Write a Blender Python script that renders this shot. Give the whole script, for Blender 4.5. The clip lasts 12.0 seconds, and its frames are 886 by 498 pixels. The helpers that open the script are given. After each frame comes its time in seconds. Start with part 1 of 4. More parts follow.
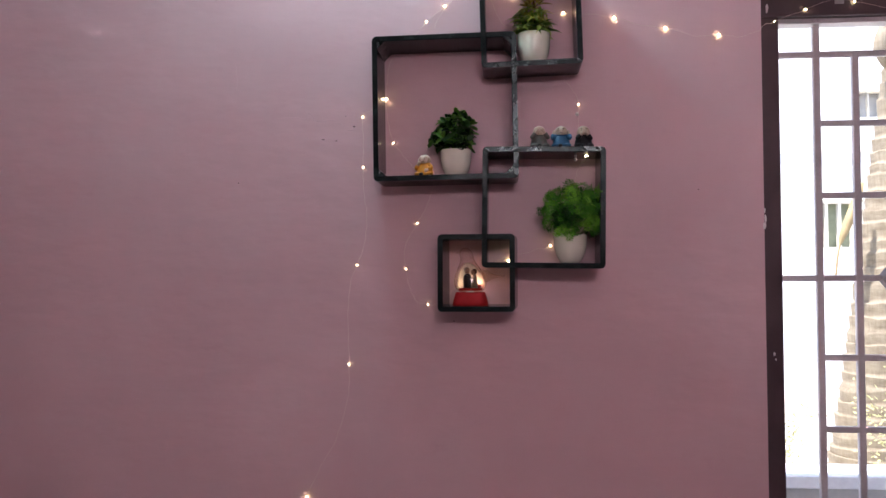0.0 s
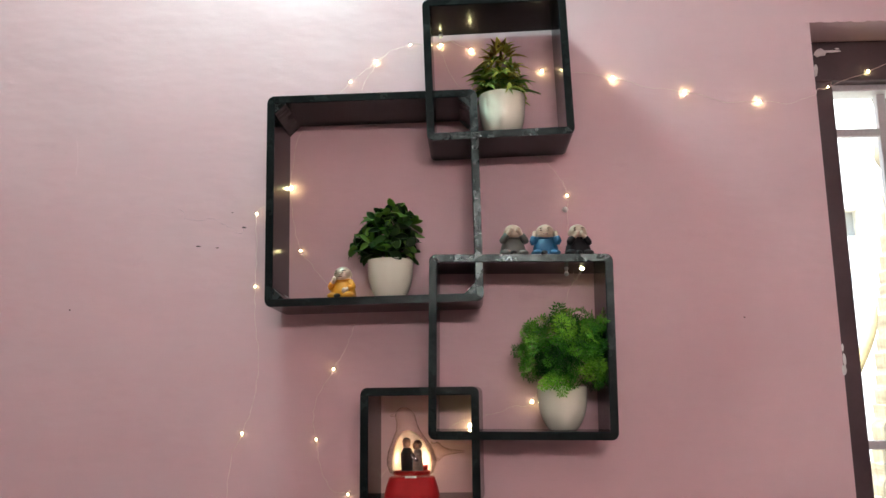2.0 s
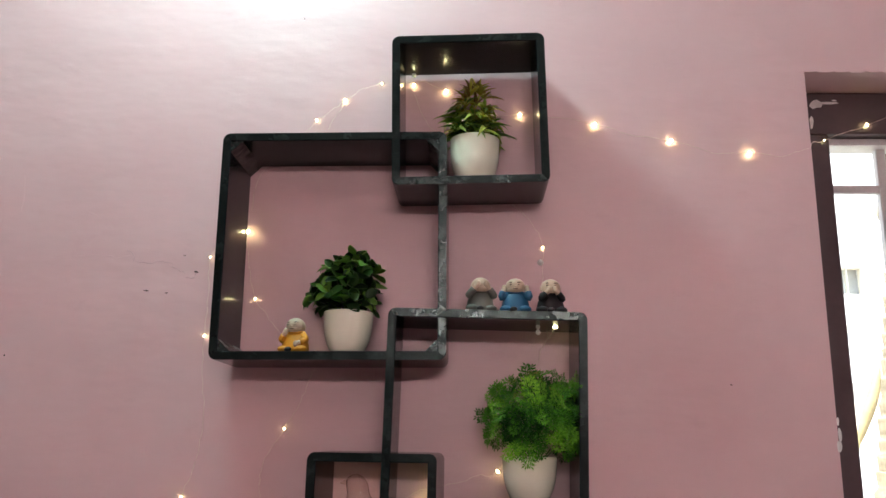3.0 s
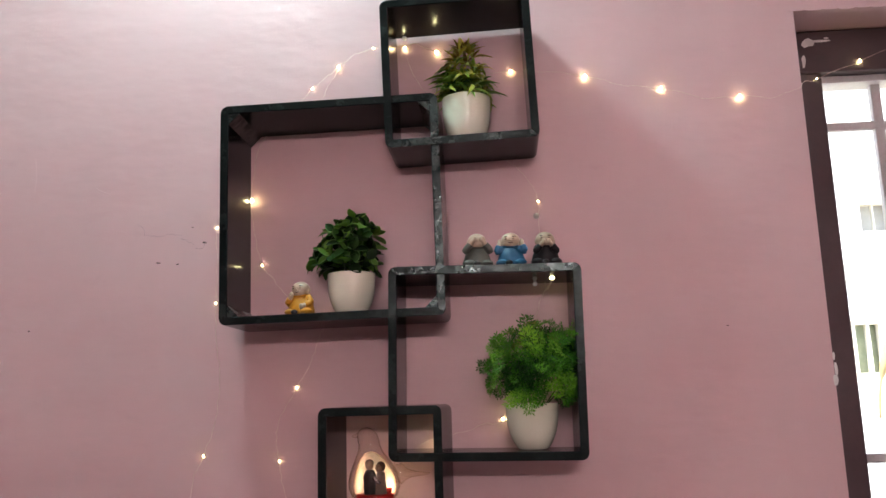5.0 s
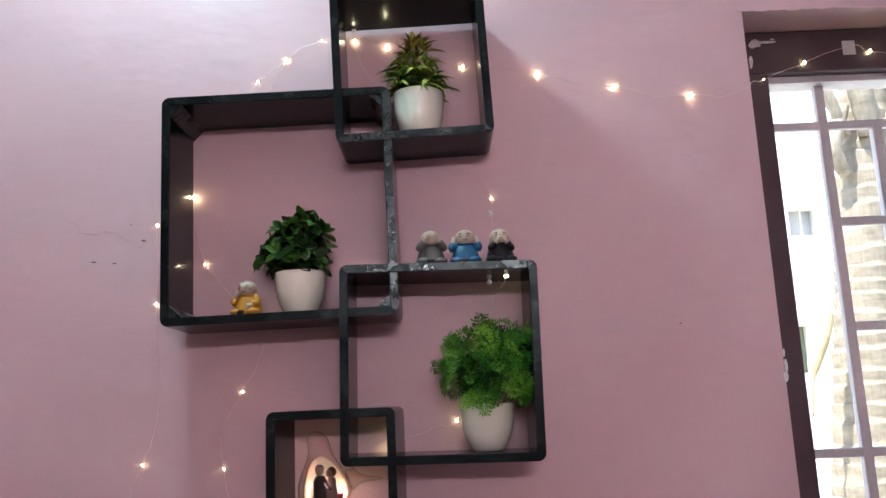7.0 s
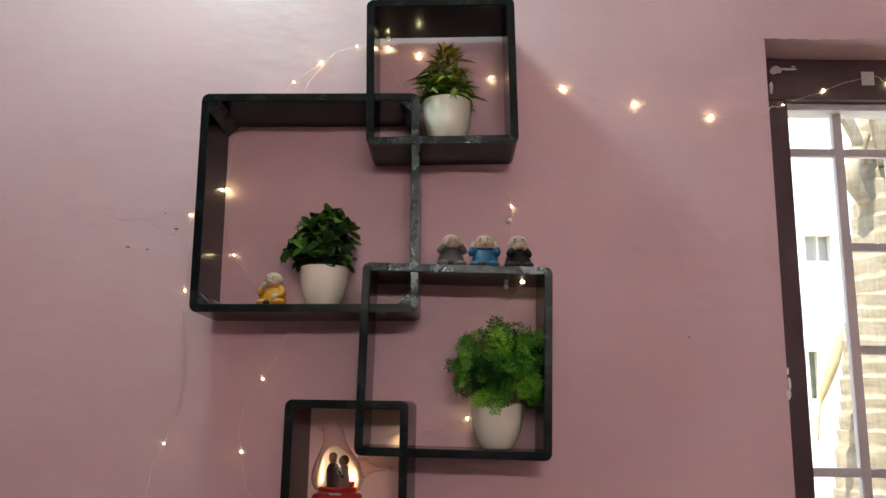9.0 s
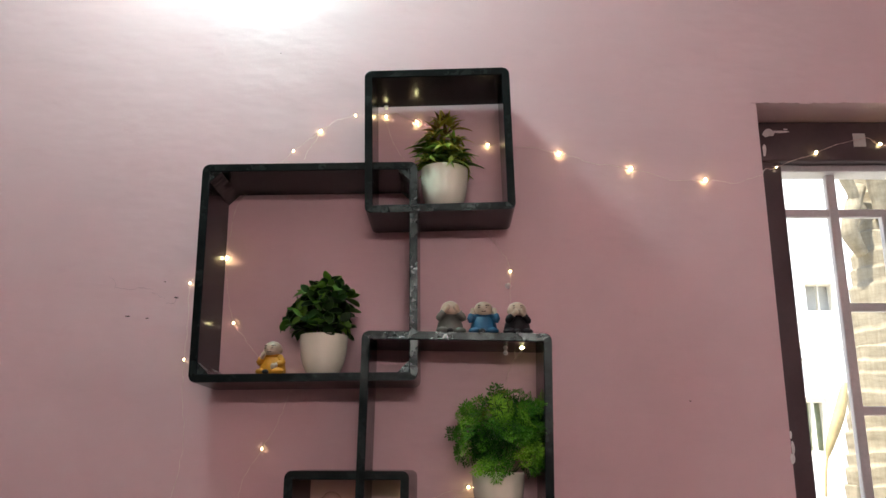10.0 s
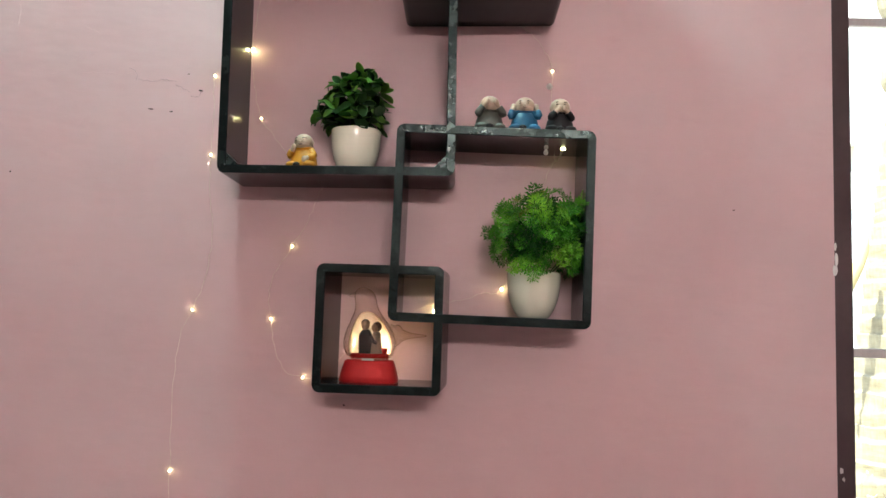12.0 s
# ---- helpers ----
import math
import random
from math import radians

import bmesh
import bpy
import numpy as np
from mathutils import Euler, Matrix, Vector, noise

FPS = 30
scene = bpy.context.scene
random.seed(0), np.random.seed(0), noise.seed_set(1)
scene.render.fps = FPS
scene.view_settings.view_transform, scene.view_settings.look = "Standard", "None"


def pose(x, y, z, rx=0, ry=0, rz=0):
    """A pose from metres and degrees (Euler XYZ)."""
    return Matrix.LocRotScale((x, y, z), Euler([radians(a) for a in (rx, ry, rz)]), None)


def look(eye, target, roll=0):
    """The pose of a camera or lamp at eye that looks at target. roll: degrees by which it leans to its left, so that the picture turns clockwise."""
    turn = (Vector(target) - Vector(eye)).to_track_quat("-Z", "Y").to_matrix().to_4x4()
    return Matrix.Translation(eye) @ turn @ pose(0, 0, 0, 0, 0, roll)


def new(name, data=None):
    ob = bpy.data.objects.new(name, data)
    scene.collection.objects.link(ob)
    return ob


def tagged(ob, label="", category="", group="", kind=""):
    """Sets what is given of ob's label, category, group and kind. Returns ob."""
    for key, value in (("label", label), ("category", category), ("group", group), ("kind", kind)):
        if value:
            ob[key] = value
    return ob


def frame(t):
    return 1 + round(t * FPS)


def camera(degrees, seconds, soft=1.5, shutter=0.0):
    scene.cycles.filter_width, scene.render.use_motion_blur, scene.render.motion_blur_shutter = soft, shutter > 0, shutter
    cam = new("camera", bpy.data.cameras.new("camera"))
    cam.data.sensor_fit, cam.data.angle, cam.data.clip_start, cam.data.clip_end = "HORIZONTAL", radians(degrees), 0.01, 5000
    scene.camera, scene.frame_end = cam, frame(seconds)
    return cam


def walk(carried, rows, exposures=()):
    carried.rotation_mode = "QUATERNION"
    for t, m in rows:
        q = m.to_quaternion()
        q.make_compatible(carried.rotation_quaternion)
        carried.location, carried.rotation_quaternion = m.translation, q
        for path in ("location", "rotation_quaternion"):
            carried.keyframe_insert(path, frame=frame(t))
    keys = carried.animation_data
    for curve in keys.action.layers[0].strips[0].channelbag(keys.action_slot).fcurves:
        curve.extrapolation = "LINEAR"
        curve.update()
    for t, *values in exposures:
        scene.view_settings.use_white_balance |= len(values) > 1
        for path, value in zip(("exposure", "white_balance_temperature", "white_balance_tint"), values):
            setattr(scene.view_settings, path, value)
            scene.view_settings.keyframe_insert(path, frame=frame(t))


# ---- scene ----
cam = camera(56.4, 12.0)
PATH = [
    (0, (0.376, -2.368, 1.27), (0.214, -0.375, 1.339), -0.2),
    (0.5, (0.395, -2.225, 1.303), (0.192, -0.241, 1.453), 0.8),
    (1, (0.436, -2.01, 1.333), (0.358, -0.024, 1.553), 3.6),
    (1.5, (0.412, -1.794, 1.337), (0.317, 0.183, 1.623), 1.7),
    (2, (0.376, -1.612, 1.361), (0.313, 0.353, 1.725), -0.7),
    (2.5, (0.402, -1.537, 1.4), (0.367, 0.42, 1.81), 0.5),
    (3, (0.444, -1.502, 1.395), (0.371, 0.44, 1.866), 1.0),
    (3.5, (0.463, -1.517, 1.393), (0.355, 0.432, 1.83), 0.7),
    (3.7, (0.467, -1.515, 1.382), (0.365, 0.434, 1.818), 0.6),
    (5.3, (0.5, -1.542, 1.386), (0.37, 0.419, 1.753), -2.2),
    (5.5, (0.492, -1.529, 1.382), (0.416, 0.434, 1.76), -2.0),
    (6, (0.485, -1.513, 1.384), (0.54, 0.448, 1.772), -2.4),
    (6.5, (0.479, -1.505, 1.381), (0.561, 0.454, 1.777), -2.8),
    (7, (0.469, -1.502, 1.379), (0.482, 0.461, 1.761), -2.5),
    (7.5, (0.473, -1.517, 1.388), (0.464, 0.447, 1.766), -2.9),
    (7.7, (0.474, -1.517, 1.371), (0.458, 0.442, 1.772), -2.9),
    (9.3, (0.45, -1.565, 1.363), (0.441, 0.395, 1.759), 1.5),
    (9.5, (0.446, -1.568, 1.374), (0.46, 0.389, 1.789), 1.2),
    (10, (0.461, -1.569, 1.389), (0.438, 0.363, 1.906), 0.2),
    (10.5, (0.482, -1.539, 1.38), (0.423, 0.392, 1.9), 0.9),
    (11, (0.487, -1.504, 1.344), (0.411, 0.449, 1.766), 1.3),
    (11.5, (0.451, -1.487, 1.304), (0.341, 0.494, 1.558), 1.5),
    (12, (0.417, -1.488, 1.289), (0.371, 0.503, 1.477), 1.8),
]
EXPOSURES = [(0, 1.95, 5950, 20), (0.5, 2.26, 5950, 18), (1.0, 2.41, 6180, 10), (1.5, 2.46, 6250, 8), (2.5, 2.66, 6250, 2), (3.0, 2.44, 6350, 6), (3.7, 2.57, 6300, 4), (5.3, 2.34, 6400, 11), (5.5, 2.21, 6400, 11),
             (6.0, 1.87, 6100, 14), (6.5, 2.04, 5850, 16), (7.0, 2.42, 5700, 11), (7.5, 2.55, 6150, 2), (9.5, 2.09, 6450, 9), (10.5, 2.13, 6500, 8), (11.0, 2.18, 6400, 6), (11.5, 2.84, 6100, -6), (12, 2.84, 6150, -6)]
walk(cam, [(t, look(eye, target, roll)) for t, eye, target, roll in PATH], EXPOSURES)

# ---- world, sun ----
SUN = Vector((-0.30, -0.25, 0.92)).normalized()
world = bpy.data.worlds.new("sky")
scene.world = world
world.use_nodes = True
wn = world.node_tree
sky = wn.nodes.new("ShaderNodeTexSky")
sky.sky_type = "NISHITA"
sky.sun_disc = False
sky.sun_elevation = math.asin(SUN.z)
sky.sun_rotation = math.atan2(SUN.x, SUN.y)
wn.links.new(sky.outputs[0], wn.nodes["Background"].inputs[0])
wn.nodes["Background"].inputs[1].default_value = 0.15
sun = new("sun", bpy.data.lights.new("sun", "SUN"))
sun.data.energy, sun.data.angle, sun.data.color = 4.2, radians(0.5), (1.0, 0.95, 0.86)
sun.matrix_world = look(SUN * 30, (0, 0, 0))
BULB, TUBE, LED = 47.0, 43.5, 14.0


# ---- materials ----
def nodes_of(name):
    m = bpy.data.materials.new(name)
    m.use_nodes = True
    return m, m.node_tree, m.node_tree.nodes["Principled BSDF"]


def ramp_of(t, fac, stops):
    r = t.nodes.new("ShaderNodeValToRGB")
    while len(r.color_ramp.elements) < len(stops):
        r.color_ramp.elements.new(0.5)
    for e, (p, c) in zip(r.color_ramp.elements, stops):
        e.position, e.color = p, (*c, 1)
    t.links.new(fac, r.inputs[0])
    return r.outputs[0]


def noise_of(t, scale, detail=4, rough=0.55, stretch=(1, 1, 1)):
    co = t.nodes.new("ShaderNodeTexCoord")
    mp = t.nodes.new("ShaderNodeMapping")
    mp.inputs["Scale"].default_value = stretch
    n = t.nodes.new("ShaderNodeTexNoise")
    n.inputs["Scale"].default_value, n.inputs["Detail"].default_value, n.inputs["Roughness"].default_value = scale, detail, rough
    t.links.new(co.outputs["Object"], mp.inputs[0])
    t.links.new(mp.outputs[0], n.inputs["Vector"])
    return n.outputs["Fac"]


def mixed(t, fac, a, b, mode="MIX"):
    m = t.nodes.new("ShaderNodeMix")
    m.data_type, m.blend_type = "RGBA", mode
    for sock, v in ((m.inputs[0], fac), (m.inputs[6], a), (m.inputs[7], b)):
        if isinstance(v, (int, float)):
            sock.default_value = v
        elif isinstance(v, tuple):
            sock.default_value = (*v, 1)
        else:
            t.links.new(v, sock)
    return m.outputs[2]


def bumped(t, b, fac, strength, distance=0.001):
    n = t.nodes.new("ShaderNodeBump")
    n.inputs["Strength"].default_value, n.inputs["Distance"].default_value = strength, distance
    t.links.new(fac, n.inputs["Height"])
    t.links.new(n.outputs[0], b.inputs["Normal"])
    return n


def surface(name, dark, light, big=4.0, fine=120.0, rough=0.5, spread=0.12, bump=0.2, metal=0.0, coat=0.0, spec=0.5, speck=0.9):
    """Paint-like surface: two scales of noise between two tones, uneven gloss, fine relief."""
    m, t, b = nodes_of(name)
    n1, n2 = noise_of(t, big), noise_of(t, fine, 3)
    base = ramp_of(t, n1, [(0.3, dark), (0.7, light)])
    tone = ramp_of(t, n2, [(0.3, (speck,) * 3), (0.7, (1.0, 1.0, 1.0))])
    t.links.new(mixed(t, 1.0, base, tone, "MULTIPLY"), b.inputs["Base Color"])
    r = ramp_of(t, n1, [(0.3, (rough - spread / 2,) * 3), (0.7, (rough + spread / 2,) * 3)])
    t.links.new(r, b.inputs["Roughness"])
    b.inputs["Metallic"].default_value = metal
    b.inputs["Coat Weight"].default_value = coat
    b.inputs["Specular IOR Level"].default_value = spec
    bumped(t, b, n2, bump)
    return m


def glowing(name, color, strength):
    m, t, b = nodes_of(name)
    b.inputs["Base Color"].default_value = (*color, 1)
    b.inputs["Emission Color"].default_value = (*color, 1)
    b.inputs["Emission Strength"].default_value = strength
    return m


def wall_paint():
    """Pink emulsion on trowelled plaster: soft blotches, trowel waves, fine roller grain."""
    m, t, b = nodes_of("pink_wall_paint")
    blotch = noise_of(t, 2.2, 5, 0.6)
    base = ramp_of(t, blotch, [(0.3, (0.540, 0.354, 0.366)), (0.72, (0.598, 0.403, 0.412))])
    smudge = ramp_of(t, noise_of(t, 9, 6, 0.7, (1, 1, 1.8)), [(0.60, (1, 1, 1)), (0.80, (0.93, 0.90, 0.90))])
    t.links.new(mixed(t, 1.0, base, smudge, "MULTIPLY"), b.inputs["Base Color"])
    t.links.new(ramp_of(t, blotch, [(0.3, (0.40,) * 3), (0.7, (0.50,) * 3)]), b.inputs["Roughness"])
    trowel = bumped(t, b, noise_of(t, 5, 3, 0.5, (1, 1, 2.2)), 0.38, 0.012)
    dent = bumped(t, b, ramp_of(t, noise_of(t, 17, 4, 0.55, (1, 1, 1.9)), [(0.58, (0.0,) * 3), (0.80, (1.0,) * 3)]), 0.25, 0.0007)
    grain = bumped(t, b, noise_of(t, 260, 3, 0.6), 0.12, 0.001)
    t.links.new(trowel.outputs[0], dent.inputs["Normal"])
    t.links.new(dent.outputs[0], grain.inputs["Normal"])
    return m


def lacquer():
    """Black lacquered board with rubbed, greyish edges."""
    m, t, b = nodes_of("black_lacquer")
    n = noise_of(t, 14, 5, 0.65)
    base = ramp_of(t, n, [(0.3, (0.0080, 0.0098, 0.0110)), (0.75, (0.0160, 0.0180, 0.0195))])
    t.links.new(base, b.inputs["Base Color"])
    t.links.new(ramp_of(t, n, [(0.3, (0.15,) * 3), (0.7, (0.21,) * 3)]), b.inputs["Roughness"])
    b.inputs["Specular IOR Level"].default_value = 0.14
    b.inputs["Specular Tint"].default_value = (0.42, 0.80, 0.95, 1)
    bumped(t, b, noise_of(t, 30, 3), 0.12, 0.0004)
    return m


def worn_front(name, gloss, wear):
    """The front edge of the boards: thick brushed black enamel, wavy and glossy, chipped in small flecks."""
    m, t, b = nodes_of(name)
    patch = noise_of(t, 16, 5, 0.65)
    base = ramp_of(t, noise_of(t, 9, 4, 0.6), [(0.35, (0.0052, 0.0066, 0.0066)), (0.70, (0.0130, 0.0155, 0.0150))])
    fleck = ramp_of(t, noise_of(t, 70, 6, 0.7), [(wear, (0.0,) * 3), (wear + 0.05, (1.0,) * 3)])
    t.links.new(mixed(t, fleck, base, (0.050, 0.060, 0.057)), b.inputs["Base Color"])
    t.links.new(ramp_of(t, patch, [(0.35, (0.12,) * 3), (0.65, (0.34,) * 3)]), b.inputs["Roughness"])
    t.links.new(ramp_of(t, noise_of(t, 26, 5, 0.7), [(0.38, (0.25 * gloss,) * 3), (0.58, (1.5 * gloss,) * 3)]), b.inputs["Specular IOR Level"])
    b.inputs["Specular Tint"].default_value = (0.74, 1.0, 0.95, 1)
    wave = bumped(t, b, noise_of(t, 38, 4, 0.6), 0.35 + 1.1 * gloss, 0.0026)
    pit = bumped(t, b, noise_of(t, 150, 4, 0.65), 0.35, 0.0008)
    t.links.new(wave.outputs[0], pit.inputs["Normal"])
    return m


def leafy(name, dark, light, rough=0.45, middle=None):
    m, t, b = nodes_of(name)
    info = t.nodes.new("ShaderNodeObjectInfo")
    middle = middle or tuple((a + b) / 2 for a, b in zip(dark, light))
    base = ramp_of(t, info.outputs["Random"], [(0.0, dark), (0.6, middle), (1.0, light)])
    vein = ramp_of(t, noise_of(t, 160, 3, 0.6), [(0.3, (0.78, 0.8, 0.78)), (0.7, (1, 1, 1))])
    t.links.new(mixed(t, 1.0, base, vein, "MULTIPLY"), b.inputs["Base Color"])
    b.inputs["Roughness"].default_value = rough
    b.inputs["Specular IOR Level"].default_value = 0.18
    bumped(t, b, noise_of(t, 220, 3), 0.25, 0.0005)
    return m


def bark():
    m, t, b = nodes_of("palm_bark")
    n = noise_of(t, 7, 6, 0.65, (1, 1, 3.5))
    base = ramp_of(t, n, [(0.3, (0.15, 0.12, 0.075)), (0.5, (0.215, 0.18, 0.12)), (0.75, (0.27, 0.23, 0.155))])
    thread = ramp_of(t, noise_of(t, 60, 4, 0.7, (1, 1, 0.12)), [(0.35, (0.80, 0.78, 0.74)), (0.6, (1, 1, 1))])
    t.links.new(mixed(t, 1.0, base, thread, "MULTIPLY"), b.inputs["Base Color"])
    b.inputs["Roughness"].default_value = 0.85
    bumped(t, b, n, 0.35, 0.010)
    return m


def clear_glass(name, milk, cloud_node="ShaderNodeBsdfTranslucent"):
    """Clear moulded glass with a gloss that grows towards the rim; milk whitens it to imitate glow inside."""
    m, t, b = nodes_of(name)
    t.nodes.remove(b)
    clear, gloss, mix = t.nodes.new("ShaderNodeBsdfTransparent"), t.nodes.new("ShaderNodeBsdfGlossy"), t.nodes.new("ShaderNodeMixShader")
    cloud, body = t.nodes.new(cloud_node), t.nodes.new("ShaderNodeMixShader")
    clear.inputs["Color"].default_value = (0.97, 0.95, 0.92, 1)
    cloud.inputs["Color"].default_value = (0.92, 0.86, 0.76, 1)
    body.inputs[0].default_value = milk
    gloss.inputs["Roughness"].default_value = 0.06
    gloss.inputs["Color"].default_value = (1.0, 0.96, 0.90, 1)
    rim = t.nodes.new("ShaderNodeLayerWeight")
    rim.inputs["Blend"].default_value = 0.5
    amount = ramp_of(t, rim.outputs["Facing"], [(0.0, (0.02,) * 3), (0.40, (0.08,) * 3), (0.70, (0.40,) * 3), (1.0, (0.95,) * 3)])
    for a, c in ((clear.outputs[0], body.inputs[1]), (cloud.outputs[0], body.inputs[2]), (amount, mix.inputs[0]), (body.outputs[0], mix.inputs[1]),
                 (gloss.outputs[0], mix.inputs[2]), (mix.outputs[0], t.nodes["Material Output"].inputs[0])):
        t.links.new(a, c)
    return m


M_WALL = wall_paint()
# The second edge finish builds the tube light's glare in as extra gloss.
M_BOX, M_EDGE, M_GLOSS_EDGE = lacquer(), worn_front("worn_black_edge", 0.12, 0.71), worn_front("glossier_black_edge", 0.40, 0.66)
M_CEIL = surface("white_ceiling_paint", (0.78, 0.78, 0.77), (0.84, 0.84, 0.83), rough=0.7)
M_FLOOR = surface("brown_stone_floor", (0.19, 0.155, 0.135), (0.26, 0.215, 0.19), big=3, rough=0.35)
M_FRAME = surface("dark_window_paint", (0.050, 0.030, 0.033), (0.076, 0.050, 0.053), big=9, rough=0.38, bump=0.3)
M_BAR = surface("grey_grille_paint", (0.52, 0.51, 0.50), (0.60, 0.59, 0.58), big=12, rough=0.45)
M_CHIP = surface("bare_plaster", (0.62, 0.60, 0.58), (0.75, 0.73, 0.70), big=30, rough=0.85)
M_CRACK = surface("grey_crack", (0.40, 0.27, 0.28), (0.49, 0.34, 0.34), big=40, rough=0.9)
M_SCUFF = surface("dark_scuff", (0.05, 0.035, 0.035), (0.10, 0.07, 0.07), big=60, rough=0.9)
M_STICKER = surface("grey_paper_tape", (0.50, 0.50, 0.48), (0.58, 0.58, 0.56), big=40, rough=0.7)
M_OUTWALL = surface("white_outer_wall", (0.72, 0.71, 0.68), (0.82, 0.81, 0.78), big=1.2, fine=40, rough=0.85)
M_OUTTRIM = surface("pale_cream_trim", (0.60, 0.56, 0.46), (0.68, 0.64, 0.54), big=3, rough=0.8)
M_SHUTTER = surface("grey_louvre", (0.40, 0.39, 0.36), (0.48, 0.47, 0.43), big=5, rough=0.9, spec=0.1)
M_PANE = surface("green_window_glass", (0.24, 0.27, 0.17), (0.36, 0.38, 0.25), big=6, rough=0.4, spec=0.25)
M_CONCRETE = surface("pale_concrete", (0.46, 0.43, 0.38), (0.58, 0.55, 0.50), big=2, fine=30, rough=0.9, bump=0.5)
M_SOIL = surface("dry_ground", (0.42, 0.38, 0.32), (0.54, 0.50, 0.43), big=1.5, fine=25, rough=0.95, bump=0.6)
M_BARK = bark()
M_FROND = surface("dry_palm_leaf", (0.24, 0.18, 0.08), (0.34, 0.26, 0.12), big=20, rough=0.7)
M_SHRUB = leafy("dry_shrub_leaf", (0.30, 0.30, 0.12), (0.50, 0.46, 0.22), 0.7)
M_POT = surface("white_glazed_plastic", (0.78, 0.79, 0.63), (0.84, 0.85, 0.69), big=7, fine=200, rough=0.18, spread=0.05, bump=0.0, coat=0.4, speck=0.985)
M_PEAT = surface("dark_foam_soil", (0.025, 0.03, 0.018), (0.05, 0.055, 0.03), big=60, rough=0.95, bump=0.8)
M_STEM = surface("green_plastic_stem", (0.03, 0.06, 0.02), (0.06, 0.10, 0.03), big=50, rough=0.55)
M_LEAF_BROAD = leafy("dark_broad_leaf", (0.014, 0.042, 0.008), (0.24, 0.46, 0.070), 0.50, (0.050, 0.130, 0.020))
M_LEAF_RIM = surface("pale_leaf_rim", (0.10, 0.24, 0.05), (0.20, 0.38, 0.10), big=60, rough=0.45)
M_LEAF_SPIKE = leafy("olive_blade", (0.42, 0.40, 0.05), (0.85, 0.74, 0.12), 0.4)
M_LEAF_LIME = leafy("lime_green_blade", (0.34, 0.44, 0.07), (0.80, 0.78, 0.20), 0.4)
M_LEAF_DARKSPIKE = leafy("dark_green_blade", (0.090, 0.20, 0.035), (0.36, 0.54, 0.085), 0.4)
M_LEAF_RUST = leafy("rusty_blade", (0.22, 0.16, 0.04), (0.46, 0.34, 0.07), 0.5)
M_FERN = leafy("bright_fern_leaf", (0.018, 0.100, 0.008), (0.270, 0.570, 0.050), 0.45, (0.098, 0.315, 0.022))
M_FERN_DARK = leafy("dark_shaded_fern_leaf", (0.006, 0.040, 0.005), (0.025, 0.12, 0.012), 0.5)
M_FERN_TIP = leafy("olive_fern_leaf", (0.10, 0.13, 0.025), (0.30, 0.34, 0.06), 0.5)
M_SKIN = surface("pale_painted_clay", (0.40, 0.30, 0.21), (0.52, 0.41, 0.31), big=40, rough=0.35, bump=0.1)
M_ROBE_GREY = surface("grey_painted_clay", (0.075, 0.08, 0.065), (0.115, 0.12, 0.10), big=40, rough=0.48, bump=0.1)
M_ROBE_BLUE = surface("blue_painted_clay", (0.005, 0.070, 0.15), (0.010, 0.105, 0.21), big=40, rough=0.48, bump=0.1)
M_ROBE_BLACK = surface("black_painted_clay", (0.010, 0.009, 0.010), (0.018, 0.016, 0.018), big=40, rough=0.48, bump=0.1, spec=0.2)
M_ROBE_YELLOW = surface("yellow_painted_clay", (0.50, 0.21, 0.008), (0.62, 0.29, 0.016), big=40, rough=0.48, bump=0.1)
M_HAIR = surface("brown_painted_clay", (0.05, 0.025, 0.018), (0.09, 0.045, 0.03), big=60, rough=0.5)
M_CREAM = surface("cream_painted_clay", (0.17, 0.12, 0.10), (0.24, 0.17, 0.14), big=60, rough=0.5)
M_FACE = surface("brown_painted_face", (0.20, 0.115, 0.075), (0.28, 0.165, 0.11), big=60, rough=0.5)
M_RED = surface("red_moulded_plastic", (0.36, 0.008, 0.010), (0.46, 0.016, 0.018), big=20, rough=0.6, bump=0.05, spec=0.25)
M_GLASS, M_CAVITY = clear_glass("clear_glass", 0.008), clear_glass("clear_inner_glass", 0.0)
# Diffuse white that stands in for light refracted inside the glass.
M_CAVITY_GLOW = clear_glass("whitened_inner_glass", 0.55, "ShaderNodeBsdfDiffuse")
M_COPPER = surface("copper_wire", (0.60, 0.46, 0.41), (0.76, 0.62, 0.56), big=60, rough=0.35, metal=0.2)
M_STEEL = surface("nickel_screw", (0.62, 0.61, 0.58), (0.74, 0.73, 0.70), big=50, rough=0.3, metal=0.35)
M_LED = glowing("warm_led", (1.0, 0.90, 0.42), LED)
M_GLOW = glowing("warm_lamp_led", (1.0, 0.70, 0.40), 90.0)
M_BULB = glowing("cool_white_bulb", (0.67, 1.0, 0.98), BULB)
M_TUBE = glowing("white_tube", (1.0, 0.825, 0.81), TUBE)
M_FITTING = surface("white_lamp_plastic", (0.70, 0.70, 0.68), (0.78, 0.78, 0.76), rough=0.4)


# ---- mesh helpers ----
def mesh_of(name, bm, mats, smooth=False):
    me = bpy.data.meshes.new(name)
    bmesh.ops.recalc_face_normals(bm, faces=bm.faces[:])
    bm.to_mesh(me)
    bm.free()
    for m in mats if isinstance(mats, (list, tuple)) else [mats]:
        me.materials.append(m)
    if smooth:
        for p in me.polygons:
            p.use_smooth = True
    return me


def part(name, bm, material, parent=None, label="", smooth=False, at=None):
    ob = new(name, mesh_of(name, bm, material, smooth))
    if parent is not None:
        ob.parent = parent
    if at is not None:
        ob.matrix_basis = at
    return tagged(ob, label)


